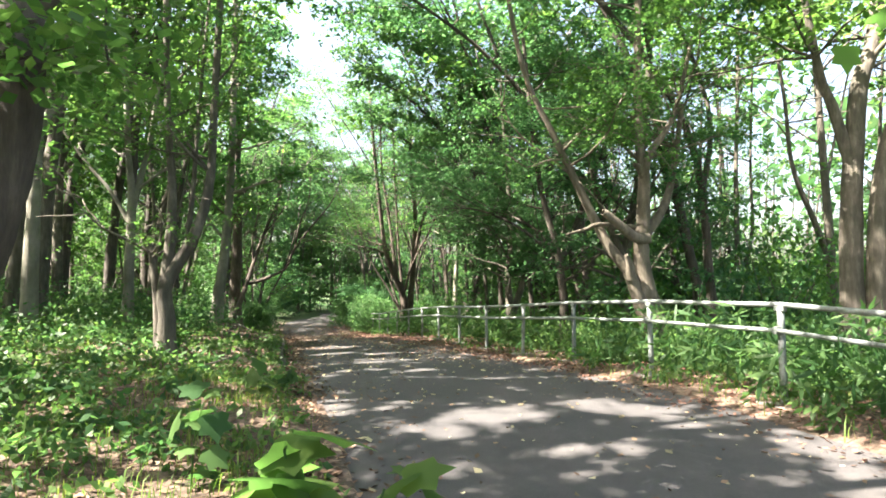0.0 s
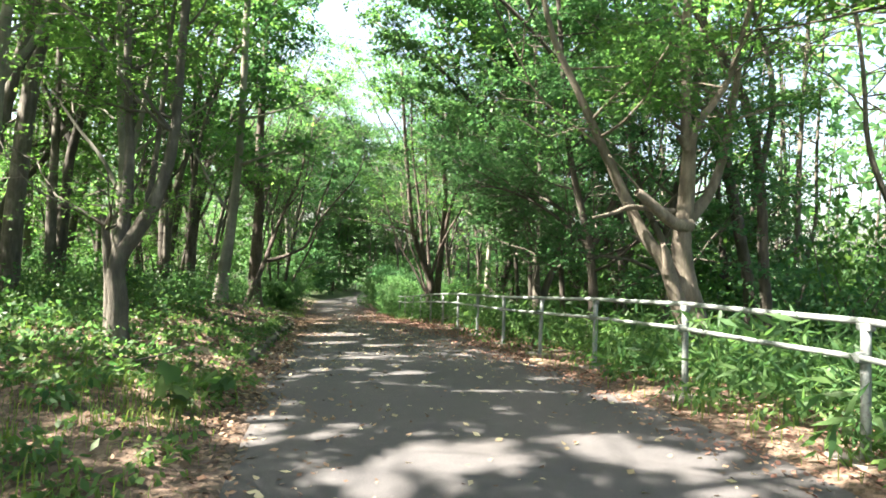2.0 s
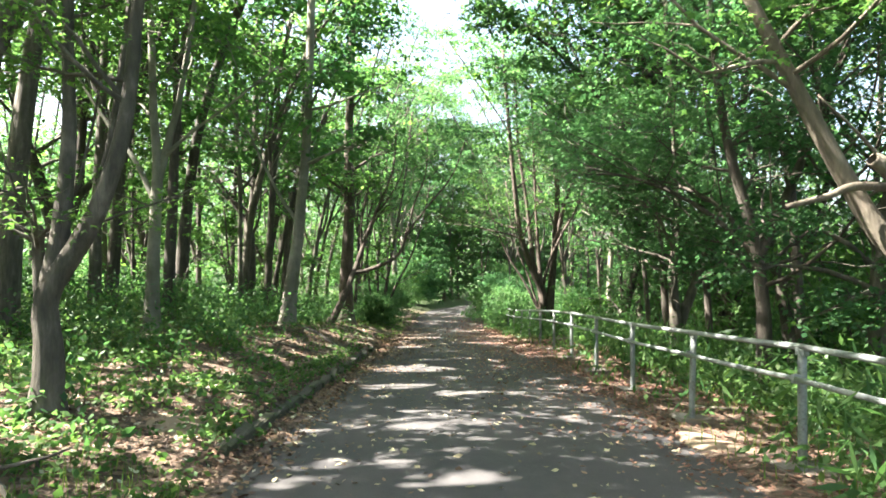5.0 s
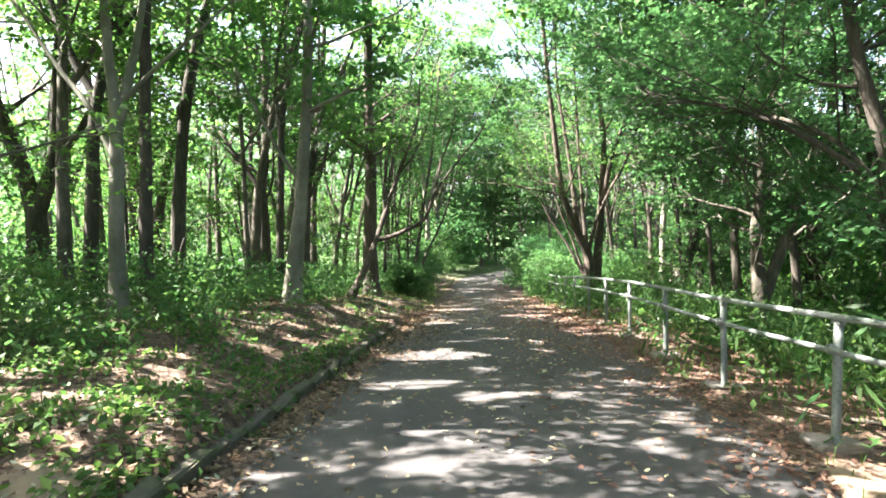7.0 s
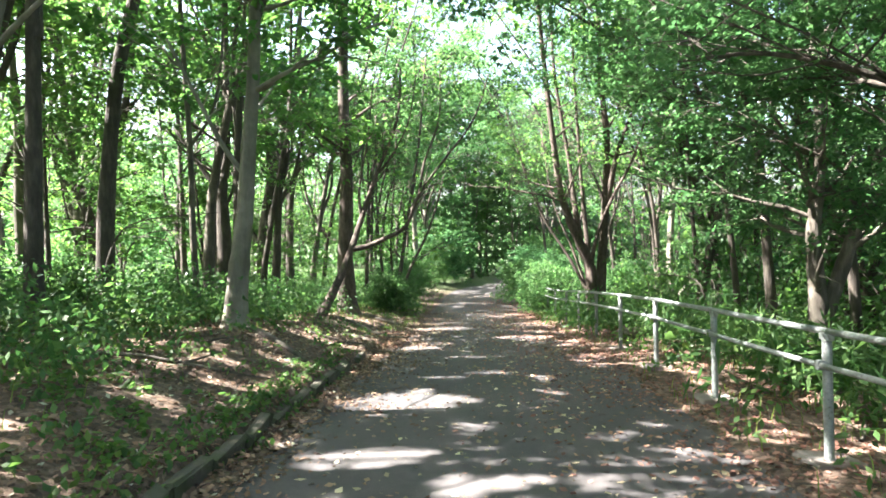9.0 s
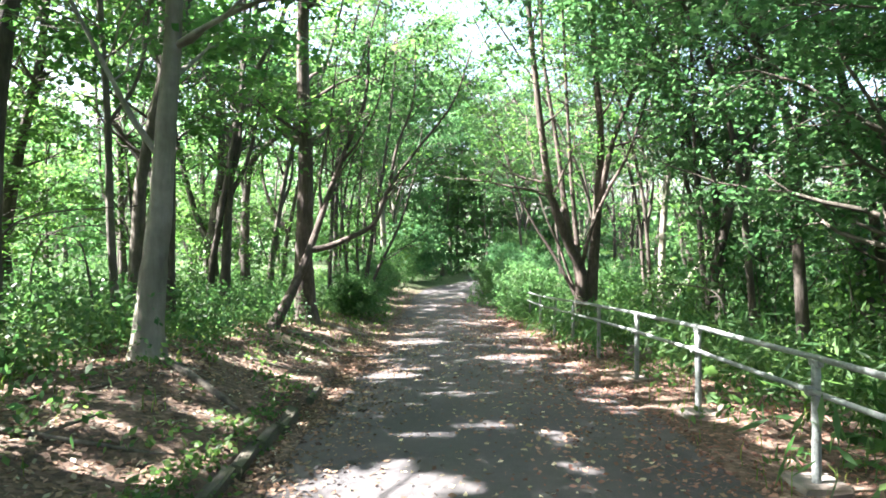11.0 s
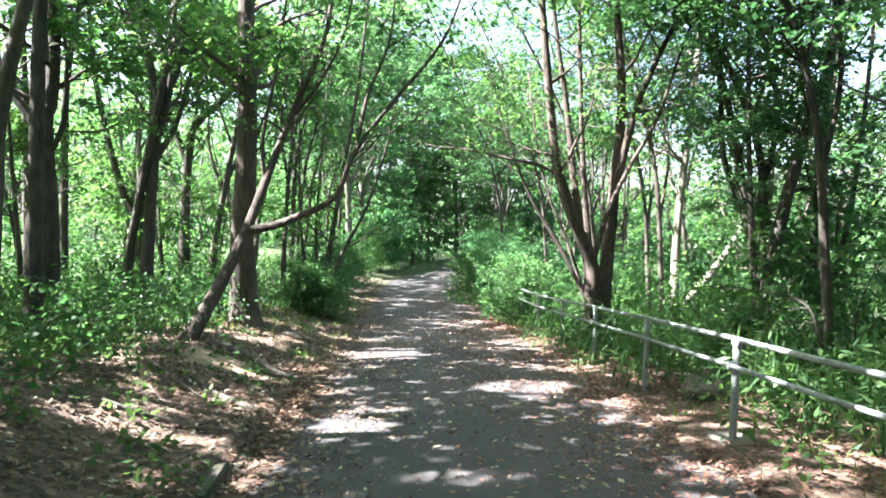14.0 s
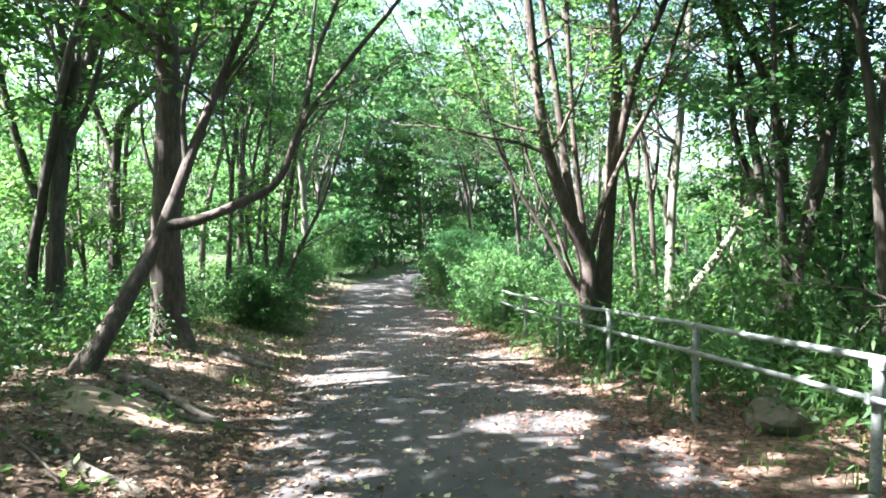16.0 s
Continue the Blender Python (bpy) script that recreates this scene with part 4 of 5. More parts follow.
# sunny stand of trees beyond the many-stemmed tree
for n, (x, y) in enumerate(((9.0, 28.0), (11.5, 31.0), (9.6, 34.5), (13.5, 27.0), (12.6, 36.0), (8.8, 40.0), (15.5, 32.0), (11.0, 43.5))):
    copy_thing(models[n % 6], pose(x, y, gz(x, y) - 0.05, 0, 0, 53 * n))

# added trees that shade the wood beside the start of the path
for n, (x, y) in enumerate(((-12.2, 11.5), (-12.4, 7), (-13.4, 9.6), (-14, 13))):
    copy_thing(models[n % 6], pose(x, y, gz(x, y) - 0.05, 0, 0, 77 * n))

# ---- shrubs ----
def shrub(name, label, x, y, h, w, seed, leaf=HERB, leaf_size=0.07, n=70, per=26, aspect=0.5, stems=7, simple=False):
    rng = np.random.default_rng(seed)
    t = empty(name, x, y, gz(x, y) - 0.03, label, "shrub", "shrubs")
    tb, tips = Tubes(seed), []
    for _ in range(stems):
        az = rng.uniform(0, 2 * np.pi)
        p = limb_path(rng, (rng.normal(0, w * 0.12), rng.normal(0, w * 0.12), 0), (math.cos(az) * w / h * 0.7, math.sin(az) * w / h * 0.7, 1), h * rng.uniform(0.7, 1.1), -0.25, 0.12, 7)
        tb.add(p, np.linspace(0.014, 0.004, len(p)), 4)
        tips += list(p[2:])
    tagged(part("stemwork", tb.mesh("stemwork", BARK), t), kind="stuff")
    tips = np.array(tips)
    extra = np.stack([rng.normal(0, w * 0.33, n), rng.normal(0, w * 0.33, n), h * rng.uniform(0.12, 0.95, n) ** 0.8], -1)
    extra[:, 2] *= np.clip(1.1 - (np.hypot(extra[:, 0], extra[:, 1]) / w) ** 2, 0.25, 1)
    P = sprays(np.vstack([tips, extra]), per, 0.26, 0.05, rng)
    P[:, 2] = np.maximum(P[:, 2], 0.06)
    tagged(part("foliage", leaf_mesh("foliage", P, leaf_size, leaf, seed, aspect, 0.45, simple=simple), t), kind="stuff")
    return t


shrubs = [shrub("shrub", "leafy green woodland shrub", -9 - 3 * k, -17, (1.1, 1.7, 2.4, 0.9)[k], (0.9, 1.2, 1.5, 0.8)[k], 400 + k, (HERB, LEAF_COOL, LEAF, HERB)[k], (0.085, 0.09, 0.10, 0.08)[k], 55, 17) for k in range(4)]
spots = random.Random(77)
where = []
for _ in range(68):
    side = spots.random()
    if side < 0.5:
        x, y = -spots.uniform(5.2, 16), spots.uniform(-2, 48)
    else:
        x, y = spots.uniform(3.6, 13), spots.uniform(-2, 48)
    if x > 0 and 6.2 < y < 10 and x < 5.2:
        continue
    where.append((x, y))
for n, (x, y) in enumerate(where):
    s = spots.uniform(0.7, 1.25)
    c = copy_thing(shrubs[n % 4], pose(x, y, gz(x, y) - 0.03, 0, 0, spots.uniform(0, 360)))
    c.scale = (s, s, s * spots.uniform(0.8, 1.15))
for n in range(34):
    x, y, s = spots.uniform(6.4, 14), spots.uniform(9, 30), spots.uniform(1.3, 1.9)
    c = copy_thing(shrubs[(1, 2)[n % 2]], pose(x, y, gz(x, y) - 0.05, 0, 0, spots.uniform(0, 360)))
    c.scale = (s, s, s * spots.uniform(0.9, 1.2))
# bushes that narrow the far end of the path
for k, (x, y, h, w) in enumerate(((2.3, 28.5, 1.9, 1.3), (2.6, 31.5, 2.3, 1.6), (1.9, 34.5, 2.0, 1.4), (2.6, 38, 2.6, 1.8), (3.6, 43, 3.2, 2.2),
                                  (-2.9, 28.2, 1.3, 1.0), (-3.4, 32.5, 1.9, 1.4), (-3.0, 36, 1.7, 1.3), (-3.2, 40, 2.4, 1.7), (-2.6, 45, 3.0, 2.0), (5.2, 31.5, 2.2, 1.8), (6.6, 35, 2.6, 2.0), (5.2, 39, 2.6, 2.0), (9.0, 32, 2.6, 2.0), (9.5, 40, 3.0, 2.2))):
    shrub("bush", "dense pale green bush leaning over the edge of the path", x, y, h, w, 500 + k, LEAF_COOL, 0.085, 150, 50, 0.45, 12, True)
for k, (x, y, h, w) in enumerate(((-1.4, 50, 4.5, 2.6), (-1.2, 54, 6.5, 3.0), (5.4, 48, 2.8, 2.4), (5.0, 53, 3.8, 2.6), (-5, 49, 5, 3), (8, 50, 2.6, 2.6), (-8, 52, 6, 3), (-2.2, 47.6, 3.6, 2.0), (4.6, 46.5, 3.6, 2.0), (1.6, 57, 7, 3.5))):
    shrub("thicket", "tall dark thicket closing the end of the path", x, y, h, w, 520 + k, LEAF_COOL, 0.17, 170, 26, 0.6, 12, True)


# ---- far woods ----
def far_woods():
    rng = np.random.default_rng(91)
    n = 100000
    u = rng.uniform(0, 1, n)
    x = np.where(u < 0.45, rng.uniform(-45, 45, n), np.where(u < 0.70, -rng.uniform(20, 36, n), rng.uniform(17, 34, n)))
    y = np.where(u < 0.45, rng.uniform(58, 78, n), rng.uniform(-25, 62, n))
    top = 11.5 + 3.0 * np.sin(x * 0.35 + 1) * np.cos(y * 0.23) + 1.5 * np.sin(x * 0.9 + y * 0.5)
    top = np.where((x > 17) & (y < 14), 5.5, np.where((x < -18) & (y < 45), 6.0 + 1.2 * np.sin(y * 0.6), top))
    top = np.where((y > 50) & (x > 5), 6.2 + 1.0 * np.sin(x * 0.7), np.where((y > 50) & (x > -6), 7.5 + 1.5 * np.sin(x * 0.5), np.where((x > 10) & (y > 26), 4.5, top)))
    z = ground_z(x, y) + top * rng.uniform(0, 1, n) ** 0.9
    P = np.stack([x, y, z], -1)
    tagged(new("far_woods", leaf_mesh("far_woods", P, 0.5, LEAF_COOL, 92, 0.7, 0.4, simple=True)), "dense distant summer woods closing the view", "woods", kind="stuff")


far_woods()


# ---- undergrowth ----
def plants(name, label, pts, heights, per, leaf_size, mat, seed, aspect=0.5, spread=0.16, lobes=False, flat=0.5, simple=False):
    """Low herbs: every plant a tuft of leaves on short stalks."""
    rng = np.random.default_rng(seed)
    pts, heights = np.asarray(pts, float), np.asarray(heights, float)
    base = np.repeat(pts, per, 0)
    hh = np.repeat(heights, per)
    n = len(base)
    th = rng.uniform(0, 2 * np.pi, n)
    r = spread * np.sqrt(rng.uniform(0, 1, n)) * (0.5 + hh / 0.4)
    z = hh * rng.uniform(0.15, 1.0, n)
    x, y = base[:, 0] + r * np.cos(th), base[:, 1] + r * np.sin(th)
    P = np.stack([x, y, ground_z(x, y) + z + 0.01], -1)
    return tagged(new(name, leaf_mesh(name, P, leaf_size, mat, seed, aspect, flat, th, lobes, simple)), label, "plants", kind="stuff")


def blades(name, label, pts, length, width, mat, seed, droop=0.5):
    """Grass: curved tapering blades of two quads."""
    rng = np.random.default_rng(seed)
    pts = np.asarray(pts, float)
    n = len(pts)
    L = length * rng.uniform(0.5, 1.3, n)
    th = rng.uniform(0, 2 * np.pi, n)
    d = np.stack([np.cos(th), np.sin(th), np.zeros(n)], -1)
    s = np.stack([-np.sin(th), np.cos(th), np.zeros(n)], -1) * (width * rng.uniform(0.6, 1.3, n))[:, None]
    b = np.stack([pts[:, 0], pts[:, 1], ground_z(pts[:, 0], pts[:, 1]) - 0.01], -1)
    lean = rng.uniform(0.15, 0.6, n)[:, None]
    m = b + d * (L * 0.5)[:, None] * lean * 0.6 + np.array((0, 0, 1)) * (L * 0.55)[:, None]
    t = b + d * (L * droop)[:, None] * (0.5 + lean) + np.array((0, 0, 1)) * (L * rng.uniform(0.55, 0.95, n))[:, None]
    v = np.stack([b - s * 0.5, b + s * 0.5, m + s * 0.45, m - s * 0.45, t + s * 0.08, t - s * 0.08], 1).reshape(-1, 3)
    i = np.arange(n)[:, None] * 6
    f = np.concatenate([i + [0, 1, 2, 3], i + [3, 2, 4, 5]], 1).reshape(-1, 4)
    return tagged(new(name, mesh_np(name, v, f, mat)), label, "grass", kind="stuff")


def scatter(n, x0, x1, y0, y1, density, seed):
    """Points in a stretch of the plan, thinned by density(x, y) between 0 and 1 and clumped by a slow noise."""
    rng = np.random.default_rng(seed)
    x, y = rng.uniform(x0, x1, n), rng.uniform(y0, y1, n)
    clump = 0.5 + 0.5 * np.sin(1.7 * x + 0.9 * y + seed) * np.sin(0.8 * x - 1.5 * y + 2 * seed) + 0.25 * np.sin(4.1 * x + 3.3 * y)
    k = rng.uniform(0, 1, n) < np.clip(density(x, y), 0, 1) * np.clip(0.35 + 0.9 * clump, 0, 1)
    return np.stack([x[k], y[k]], -1)


def far_cover(x, y):
    return np.where((x < -8) | (x > 6) | (y > 32) & (np.abs(x - 0.6) > 3.2), 1.0, 0.0)


pts = scatter(3600, -24, 22, -4, 48, far_cover, 17)
plants("woodland_floor", "waist-high green undergrowth filling the woods", pts, np.random.default_rng(18).uniform(0.3, 1.1, len(pts)), 26, 0.16, HERB, 19, 0.5, 0.22, simple=True)


def off_left(x, y):
    return edge_left(y) - x


def left_herbs(x, y):
    d = off_left(x, y)
    start = np.clip(1.25 - y / 9, 0.0, 1)
    bank = np.interp(y, (0, 6, 9, 12.5, 15, 24, 30), (1.0, 0.95, 0.8, 0.55, 0.14, 0.08, 0.4))
    bank = bank * np.where(d < 1.6, np.interp(y, (3, 6), (0.4, 1)), 1)
    return np.where(d < 0.25, 0.25 * start, np.where(d < 2.3, bank, 0.95))


pts = scatter(9000, -9, -1.7, -2, 34, left_herbs, 1)
far_up = np.clip((off_left(pts[:, 0], pts[:, 1]) - 1.2) / 2.5, 0, 1)
plants("verge_herbs", "low broad-leaved green herbs covering the bank", pts, (0.07 + 0.25 * far_up * np.interp(pts[:, 1], (7, 13), (0.45, 1))) * np.random.default_rng(2).uniform(0.6, 1.6, len(pts)), 13, 0.07, HERB, 3, 0.6, 0.17)
pts = scatter(2600, -9, -2.6, 0, 34, lambda x, y: np.where(off_left(x, y) > 1.6, 0.9, np.where(y < 8, 0.25, 0.05)), 4)
plants("tall_herbs", "knee-high leafy weeds among the trees", pts, np.random.default_rng(5).uniform(0.4, 0.95, len(pts)) * np.interp(pts[:, 1] - 0.8 * (pts[:, 0] + 4), (8.5, 14), (0.25, 1)), 26, 0.085, HERB, 6, 0.5, 0.15)
pts = scatter(26000, -10, -1.75, -1, 36, lambda x, y: np.where(off_left(x, y) < 0.9, np.clip(1.0 - abs(y - 3.5) / 3.5, 0, 1) + np.where(y > 22, 0.7, 0.0), np.where(off_left(x, y) > 2.4, 0.9, np.where(y > 23, 0.8, 0.12))), 7)
blades("verge_grass", "pale green grass tufts on the verge", pts, 0.19, 0.009, GRASS, 8)


pts = scatter(800, -2.6, -1.7, 5.5, 17, lambda x, y: np.clip(0.9 - np.abs(off_left(x, y) - 0.3) / 0.3, 0, 0.8), 41)
plants("kerb_weeds", "small green weeds growing over the kerb", pts, np.random.default_rng(42).uniform(0.03, 0.12, len(pts)), 8, 0.06, HERB, 43, 0.6, 0.12)


def right_herbs(x, y):
    near = np.interp(y, (-2, 5, 7.5, 9, 40), (1.0, 0.95, 0.5, 0.10, 0.2))
    return np.where(x < 2.05, near * np.where(x < 1.85, 0.3, 1.0), np.where(x < 3.0, np.maximum(near, np.interp(y, (6.5, 8.5, 20, 23), (0.9, 0.12, 0.2, 0.7))), 1.0))


pts = scatter(5200, 1.8, 8, -2, 34, right_herbs, 9)
plants("railing_herbs", "leafy green weeds crowding the railing", pts, np.clip(0.15 + 0.30 * (pts[:, 0] - 1.8), 0.12, 0.75) * np.random.default_rng(10).uniform(0.6, 1.3, len(pts)), 17, 0.085, HERB, 11, 0.5, 0.16)
pts = scatter(2600, 1.95, 6, -2, 32, lambda x, y: np.where(x < 2.6, np.interp(y, (-2, 6, 8, 18, 20, 32), (1, 0.9, 0.05, 0.05, 0.3, 0.6)), np.where((x < 3.1) & (y > 8) & (y < 20), 0.2, 0.9)), 12)
plants("bamboo_grass", "dwarf bamboo with long narrow leaves behind the rails", pts, np.random.default_rng(13).uniform(0.35, 0.95, len(pts)), 18, 0.21, HERB, 14, 0.17, 0.14, flat=0.35)
pts = scatter(9000, 1.72, 4, -1, 36, lambda x, y: np.where(x < 2.3, np.interp(y, (-1, 7, 10, 20, 26), (0.7, 0.6, 0.2, 0.2, 0.8)), 0.5), 15)
blades("railing_grass", "thin grass growing between the railing posts", pts, 0.2, 0.008, GRASS, 16)


# ---- fallen leaves ----
def fallen(name, label, n, x0, x1, y0, y1, dens, size, seed, lift, mat=LITTER):
    rng = np.random.default_rng(seed + 50)
    p = scatter(n, x0, x1, y0, y1, dens, seed)
    z = np.where((p[:, 0] > edge_left(p[:, 1])) & (p[:, 0] < edge_right(p[:, 1])), np.interp(p[:, 1], _py, _pz) + 0.03 * (1 - (p[:, 0] / 1.7) ** 2) - 0.014, ground_z(p[:, 0], p[:, 1]) + 0.008)
    P = np.column_stack([p, z + rng.uniform(0, lift, len(p))])
    me = leaf_mesh(name, P, size, mat, seed, 0.6, 0.86)
    tagged(new(name, me), label, "leaves", kind="stuff")


fallen("bank_litter", "dry brown fallen leaves on the bank", 44000, -6, -1.6, 0, 28, lambda x, y: np.where(off_left(x, y) < 2.8, 1.0, 0.3), 0.056, 30, 0.025)
fallen("pale_bank_litter", "pale curled dry leaves over the bank", 6500, -5, -1.6, 6, 26, lambda x, y: np.where(off_left(x, y) < 2.4, 0.9, 0.2), 0.05, 34, 0.03, LITTER_PALE)
fallen("verge_litter", "dry reddish fallen leaves gathered along the railing", 19000, 1.3, 3.4, 0, 30, lambda x, y: np.where(x > 1.62, 1.0, 0.55), 0.052, 31, 0.02, LITTER_RED)
fallen("path_litter", "scattered curled fallen leaves on the asphalt", 24000, -1.9, 1.78, 0, 40, lambda x, y: np.clip(0.08 + 0.9 * (np.abs(x) / 1.75) ** 4 + np.interp(y, (10, 16, 26), (0, 0.3, 0.6)) * (0.35 + 0.65 * (np.abs(x) / 1.75) ** 2 + 0.4 * (x > 0.2)), 0, 1), 0.055, 32, 0.012)
fallen("pale_path_litter", "pale dry leaf flecks scattered over the asphalt", 5600, -1.75, 1.75, 0, 30, lambda x, y: np.interp(y, (2, 8, 14, 30), (0.2, 0.55, 0.6, 0.7)), 0.068, 33, 0.012, LITTER_PALE)


fallen("kerb_litter", "dry leaves and twigs drifted against the kerb", 9000, -2.4, -1.4, 5, 22, lambda x, y: np.clip(1.1 - np.abs(off_left(x, y) - 0.06) / 0.35, 0, 1), 0.056, 38, 0.04)
fallen("drift_litter", "brown leaves and twigs drifted over the asphalt edge below the bank", 14000, -1.9, -0.5, 12, 30, lambda x, y: np.clip(((0.3 - x) / 2.0) ** 2.2 * np.interp(y, (12, 16, 30), (0.3, 1, 1)), 0, 1), 0.055, 39, 0.016)
fallen("edge_litter", "reddish fallen leaves drifted over the asphalt beside the railing", 34000, -0.9, 1.9, 9, 36, lambda x, y: np.clip(((x + 0.9) / 2.6) ** 1.5 * np.interp(y, (9, 14, 18, 32), (0.2, 0.6, 1, 1)), 0, 1), 0.056, 35, 0.014, LITTER_RED)
pts = scatter(8000, -4.2, -1.9, -0.6, 7.5, lambda x, y: np.where(off_left(x, y) > 0.0, np.interp(off_left(x, y), (0, 0.4, 1.6, 2.2), (0.9, 0.9, 0.6, 0.2)), 0.0), 36)
blades("fine_grass", "fine pale grass over the sunny verge", pts, 0.15, 0.006, GRASS, 37)


# ---- small things ----
def bare_bough(x, y, z, length, az, r, seed, label):
    """A dead bough hung up in the undergrowth, its foot in the ground."""
    rng = np.random.default_rng(seed)
    t = empty("dead_bough", x, y, gz(x, y) - 0.05, label, "branch", "dead boughs")
    p = spline(np.array(((0, 0, 0), (0.15 * math.cos(az), 0.15 * math.sin(az), z * 0.7), (0.3 * length * math.cos(az), 0.3 * length * math.sin(az), z), (length * math.cos(az), length * math.sin(az), z + 0.12))) + rng.normal(0, 0.03, (4, 3)), 5)
    tb = Tubes(seed)
    tb.add(p, np.linspace(r, r * 0.3, len(p)), 6, 0.05)
    part("bough", tb.mesh("bough", BARK_DARK), t)
    tw = Tubes(seed + 1)
    for k in (6, 8, 10, 12):
        q = limb_path(rng, p[k], (math.cos(az + rng.normal(0, 0.8)), math.sin(az + rng.normal(0, 0.8)), rng.uniform(-0.1, 0.8)), length * 0.3, 0.1, 0.25, 5)
        tw.add(q, np.linspace(r * 0.4, 0.003, len(q)), 4)
    tagged(part("twigwork", tw.mesh("twigwork", BARK_DARK), t), kind="stuff")


bare_bough(-6.3, 17.8, 1.5, 1.9, 0.15, 0.025, 770, "thin dark dead bough reaching over the undergrowth")
bare_bough(-5.6, 19.2, 1.4, 1.3, 2.9, 0.022, 771, "thin dark dead bough leaning among the herbs")
bare_bough(-7.8, 21.0, 1.6, 1.8, 0.1, 0.025, 772, "thin dark dead bough reaching over the undergrowth")
bare_bough(4.4, 19.8, 1.3, 1.6, 2.2, 0.025, 773, "grey dead bough propped in the scrub behind the railing")


def sapling(x, y, h, seed, label, size=0.16, n=9, mat=HERB, low=2):
    rng = np.random.default_rng(seed)
    t = empty("sapling", x, y, gz(x, y), label, "plant", "saplings")
    p = limb_path(rng, (0, 0, -0.02), (rng.normal(0, 0.12), rng.normal(0, 0.12), 1), h, 0.1, 0.08, 7)
    tb = Tubes(seed)
    tb.add(p, np.linspace(0.007, 0.003, len(p)), 5)
    part("stem", tb.mesh("stem", HERB), t)
    k = rng.integers(low, len(p), n)
    P = p[k] + rng.normal(0, 0.05, (n, 3))
    tagged(part("foliage", leaf_mesh("foliage", P, size, mat, seed, 0.95, 0.75, lobes="broad"), t), kind="stuff")
    return t


sapling(-2.06, 0.82, 0.88, 700, "young plant with broad lobed leaves on the verge", 0.2, 13, LEAF, 5)
sapling(-1.96, 0.98, 0.74, 701, "small broad-leaved plant at the edge of the asphalt", 0.17, 8, LEAF, 5)
sapling(-2.2, 5.4, 0.34, 702, "broad-leaved weed leaning over the asphalt edge", 0.17, 9)
sapling(-1.95, 6.0, 0.28, 703, "broad-leaved weed leaning over the asphalt edge", 0.16, 8)
sapling(-2.5, 3.0, 0.5, 704, "young lobed-leaf plant in the grass", 0.15, 10)
sapling(2.75, 14.5, 0.5, 705, "broad-leaved weed behind the railing", 0.15, 10)
sapling(2.6, 16.4, 0.55, 706, "broad-leaved weed behind the railing", 0.16, 11)
sapling(2.9, 18.6, 0.6, 707, "broad-leaved weed behind the railing", 0.16, 11)
sapling(-5.0, 20.5, 1.0, 708, "thin young tree shoot with a few broad leaves", 0.16, 9)


def fallen_branch(x, y, length, az, r, seed, label):
    rng = np.random.default_rng(seed)
    t = empty("fallen_branch", x, y, gz(x, y) + r, label, "branch", "fallen branches")
    p = limb_path(rng, (0, 0, 0), (math.cos(az), math.sin(az), 0), length, 0, 0.08, 8)
    p[:, 2] = ground_z(p[:, 0] + x, p[:, 1] + y) - gz(x, y) + rng.uniform(-0.3, 0.6, len(p)) * r
    tb = Tubes(seed)
    tb.add(p, np.linspace(r, r * 0.35, len(p)), 6, 0.05)
    q = limb_path(rng, p[4], (math.cos(az + 0.6), math.sin(az + 0.6), 0.1), length * 0.35, 0, 0.1, 4)
    tb.add(q, np.linspace(r * 0.5, r * 0.2, len(q)), 5, 0.05)
    part("bough", tb.mesh("bough", BARK), t)


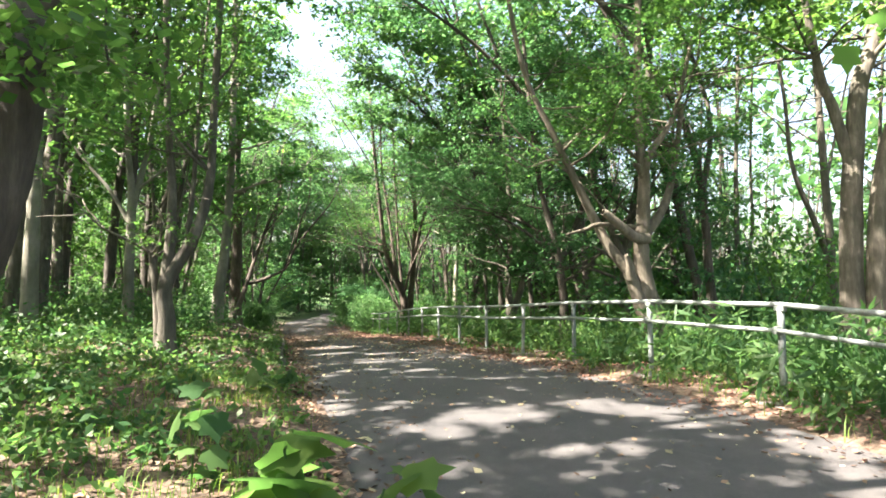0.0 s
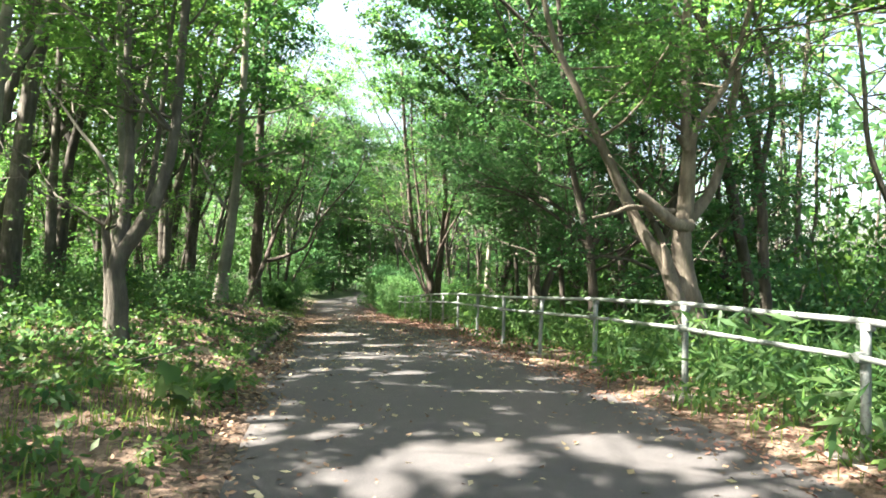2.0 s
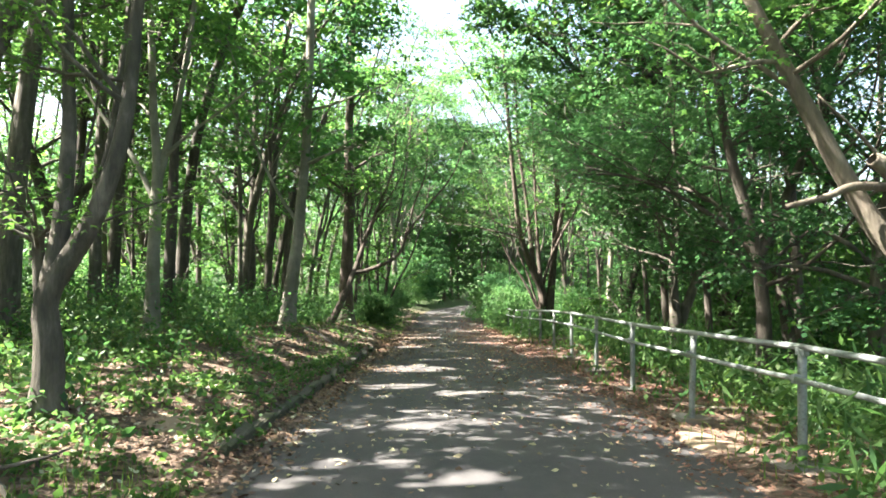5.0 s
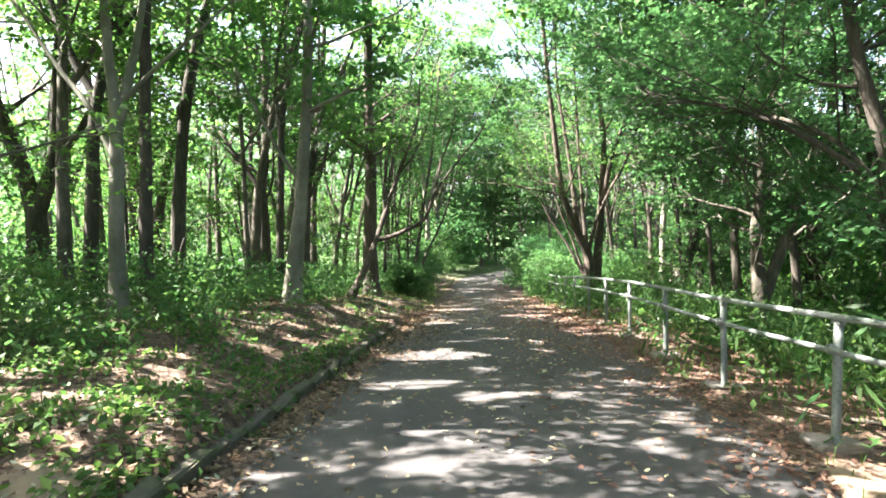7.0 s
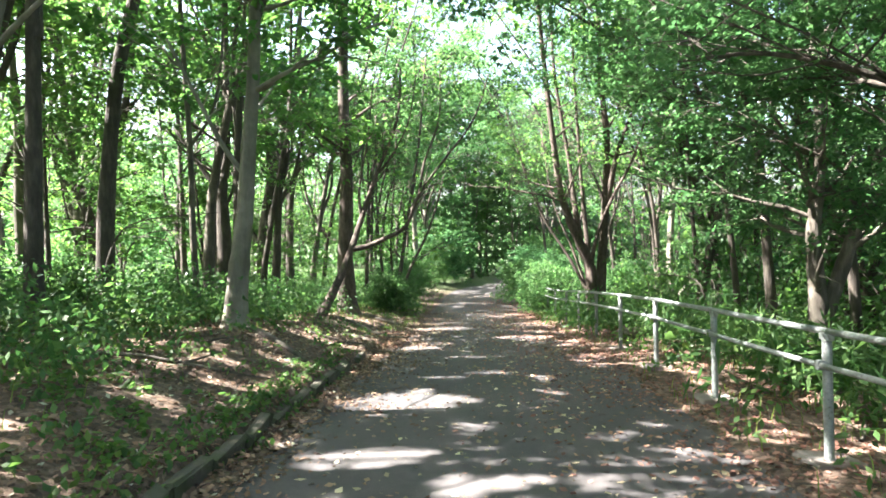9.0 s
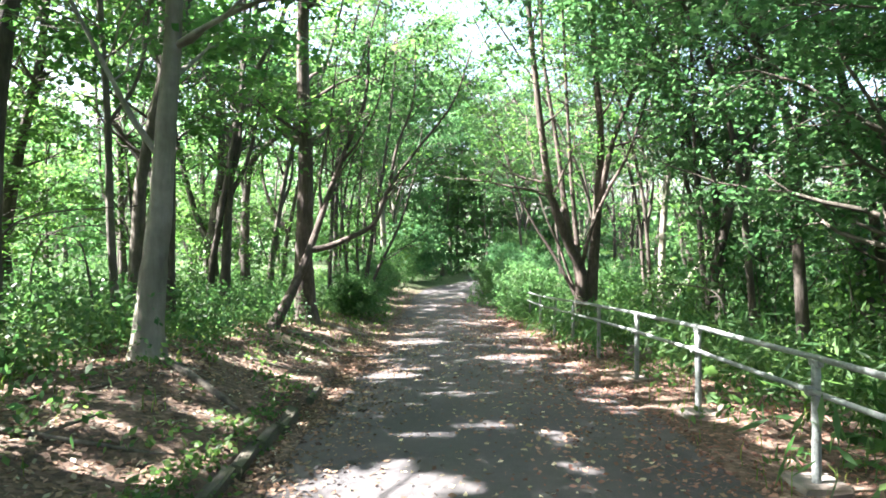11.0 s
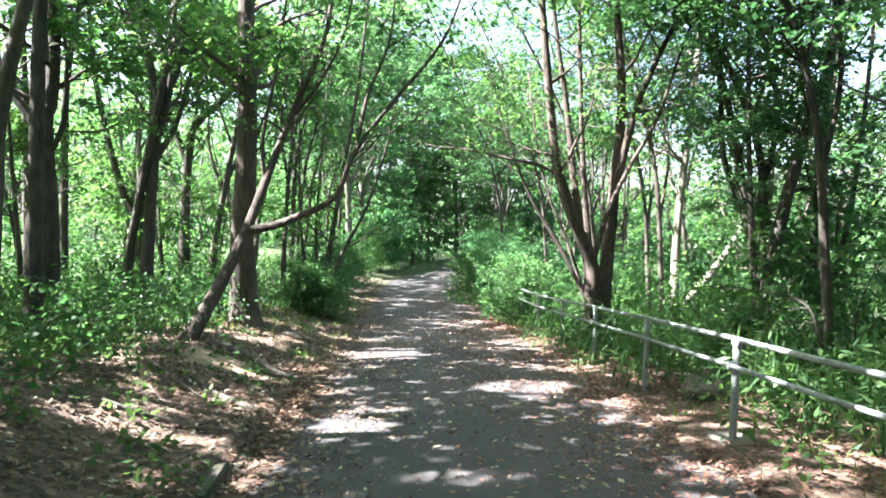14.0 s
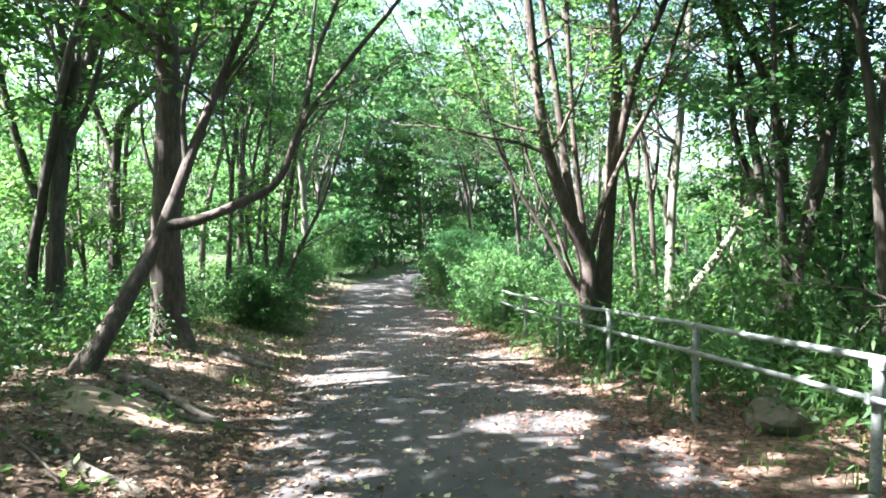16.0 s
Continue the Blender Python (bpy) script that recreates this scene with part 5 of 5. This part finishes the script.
for k, (x, y, ln, az, r) in enumerate(((-3.6, 7.6, 1.6, -0.6, 0.03), (-2.6, 9.4, 1.1, 0.5, 0.018), (-3.9, 13.6, 1.7, 0.3, 0.025), (-2.9, 17.6, 1.3, 0.2, 0.022), (-3.2, 19.2, 1.0, -0.5, 0.02),
                                       (3.0, 10.2, 1.2, 2.2, 0.022), (2.8, 12.6, 0.9, 0.9, 0.016), (-2.5, 20.6, 1.2, -0.3, 0.035), (-3.4, 15.0, 0.8, 1.2, 0.014))):
    fallen_branch(x, y, ln, az, r, 720 + k, "dry fallen branch lying in the leaf litter")


def root(x, y, length, az, r, seed):
    rng = np.random.default_rng(seed)
    t = empty("tree_root", x, y, gz(x, y), "gnarled dark root surfacing at the edge of the bank", "root", "roots")
    p = limb_path(rng, (0, 0, 0), (math.cos(az), math.sin(az), 0), length, 0, 0.12, 7)
    p[:, 2] = ground_z(p[:, 0] + x, p[:, 1] + y) - gz(x, y) + r * 0.5 * np.sin(np.linspace(0.2, 3.0, len(p)))
    tb = Tubes(seed)
    tb.add(p, np.linspace(r, r * 0.4, len(p)), 8, 0.06)
    part("knuckle", tb.mesh("knuckle", BARK), t)


root(-3.2, 21.3, 1.5, -0.25, 0.07, 740)
root(-3.3, 16.1, 1.2, -0.35, 0.06, 741)
root(-2.5, 18.8, 0.7, -0.6, 0.055, 742)
root(-3.0, 24.0, 1.3, -0.3, 0.08, 743)


def rock(x, y, s, seed, label):
    rng = random.Random(seed)
    bm = bmesh.new()
    bmesh.ops.create_icosphere(bm, subdivisions=3, radius=1.0)
    for v in bm.verts:
        k = 1 + 0.35 * noise.noise(v.co * 1.3 + Vector((seed, 0, 0))) + 0.12 * noise.noise(v.co * 4)
        v.co = Vector((v.co.x * s * k, v.co.y * s * 0.7 * k, v.co.z * s * 0.55 * k))
    me = bpy.data.meshes.new("rock")
    bm.to_mesh(me)
    bm.free()
    me.materials.append(ROCK)
    ob = new("rock", me)
    ob.matrix_basis = pose(x, y, gz(x, y) + s * 0.2, 0, 0, rng.uniform(0, 360))
    tagged(ob, label, "rock", "rocks")


rock(2.75, 19.6, 0.32, 3, "weathered brown rock half buried behind the railing")
rock(3.2, 20.3, 0.24, 5, "weathered brown rock half buried behind the railing")

fallen_branch(-1.25, 2.7, 0.9, -1.3, 0.006, 760, "thin trailing vine runner on the asphalt")
fallen_branch(-1.0, 2.2, 0.6, -0.8, 0.005, 761, "thin trailing vine runner on the asphalt")
sapling(-1.32, 2.75, 0.12, 762, "small vine leaves at the edge of the asphalt", 0.09, 5)
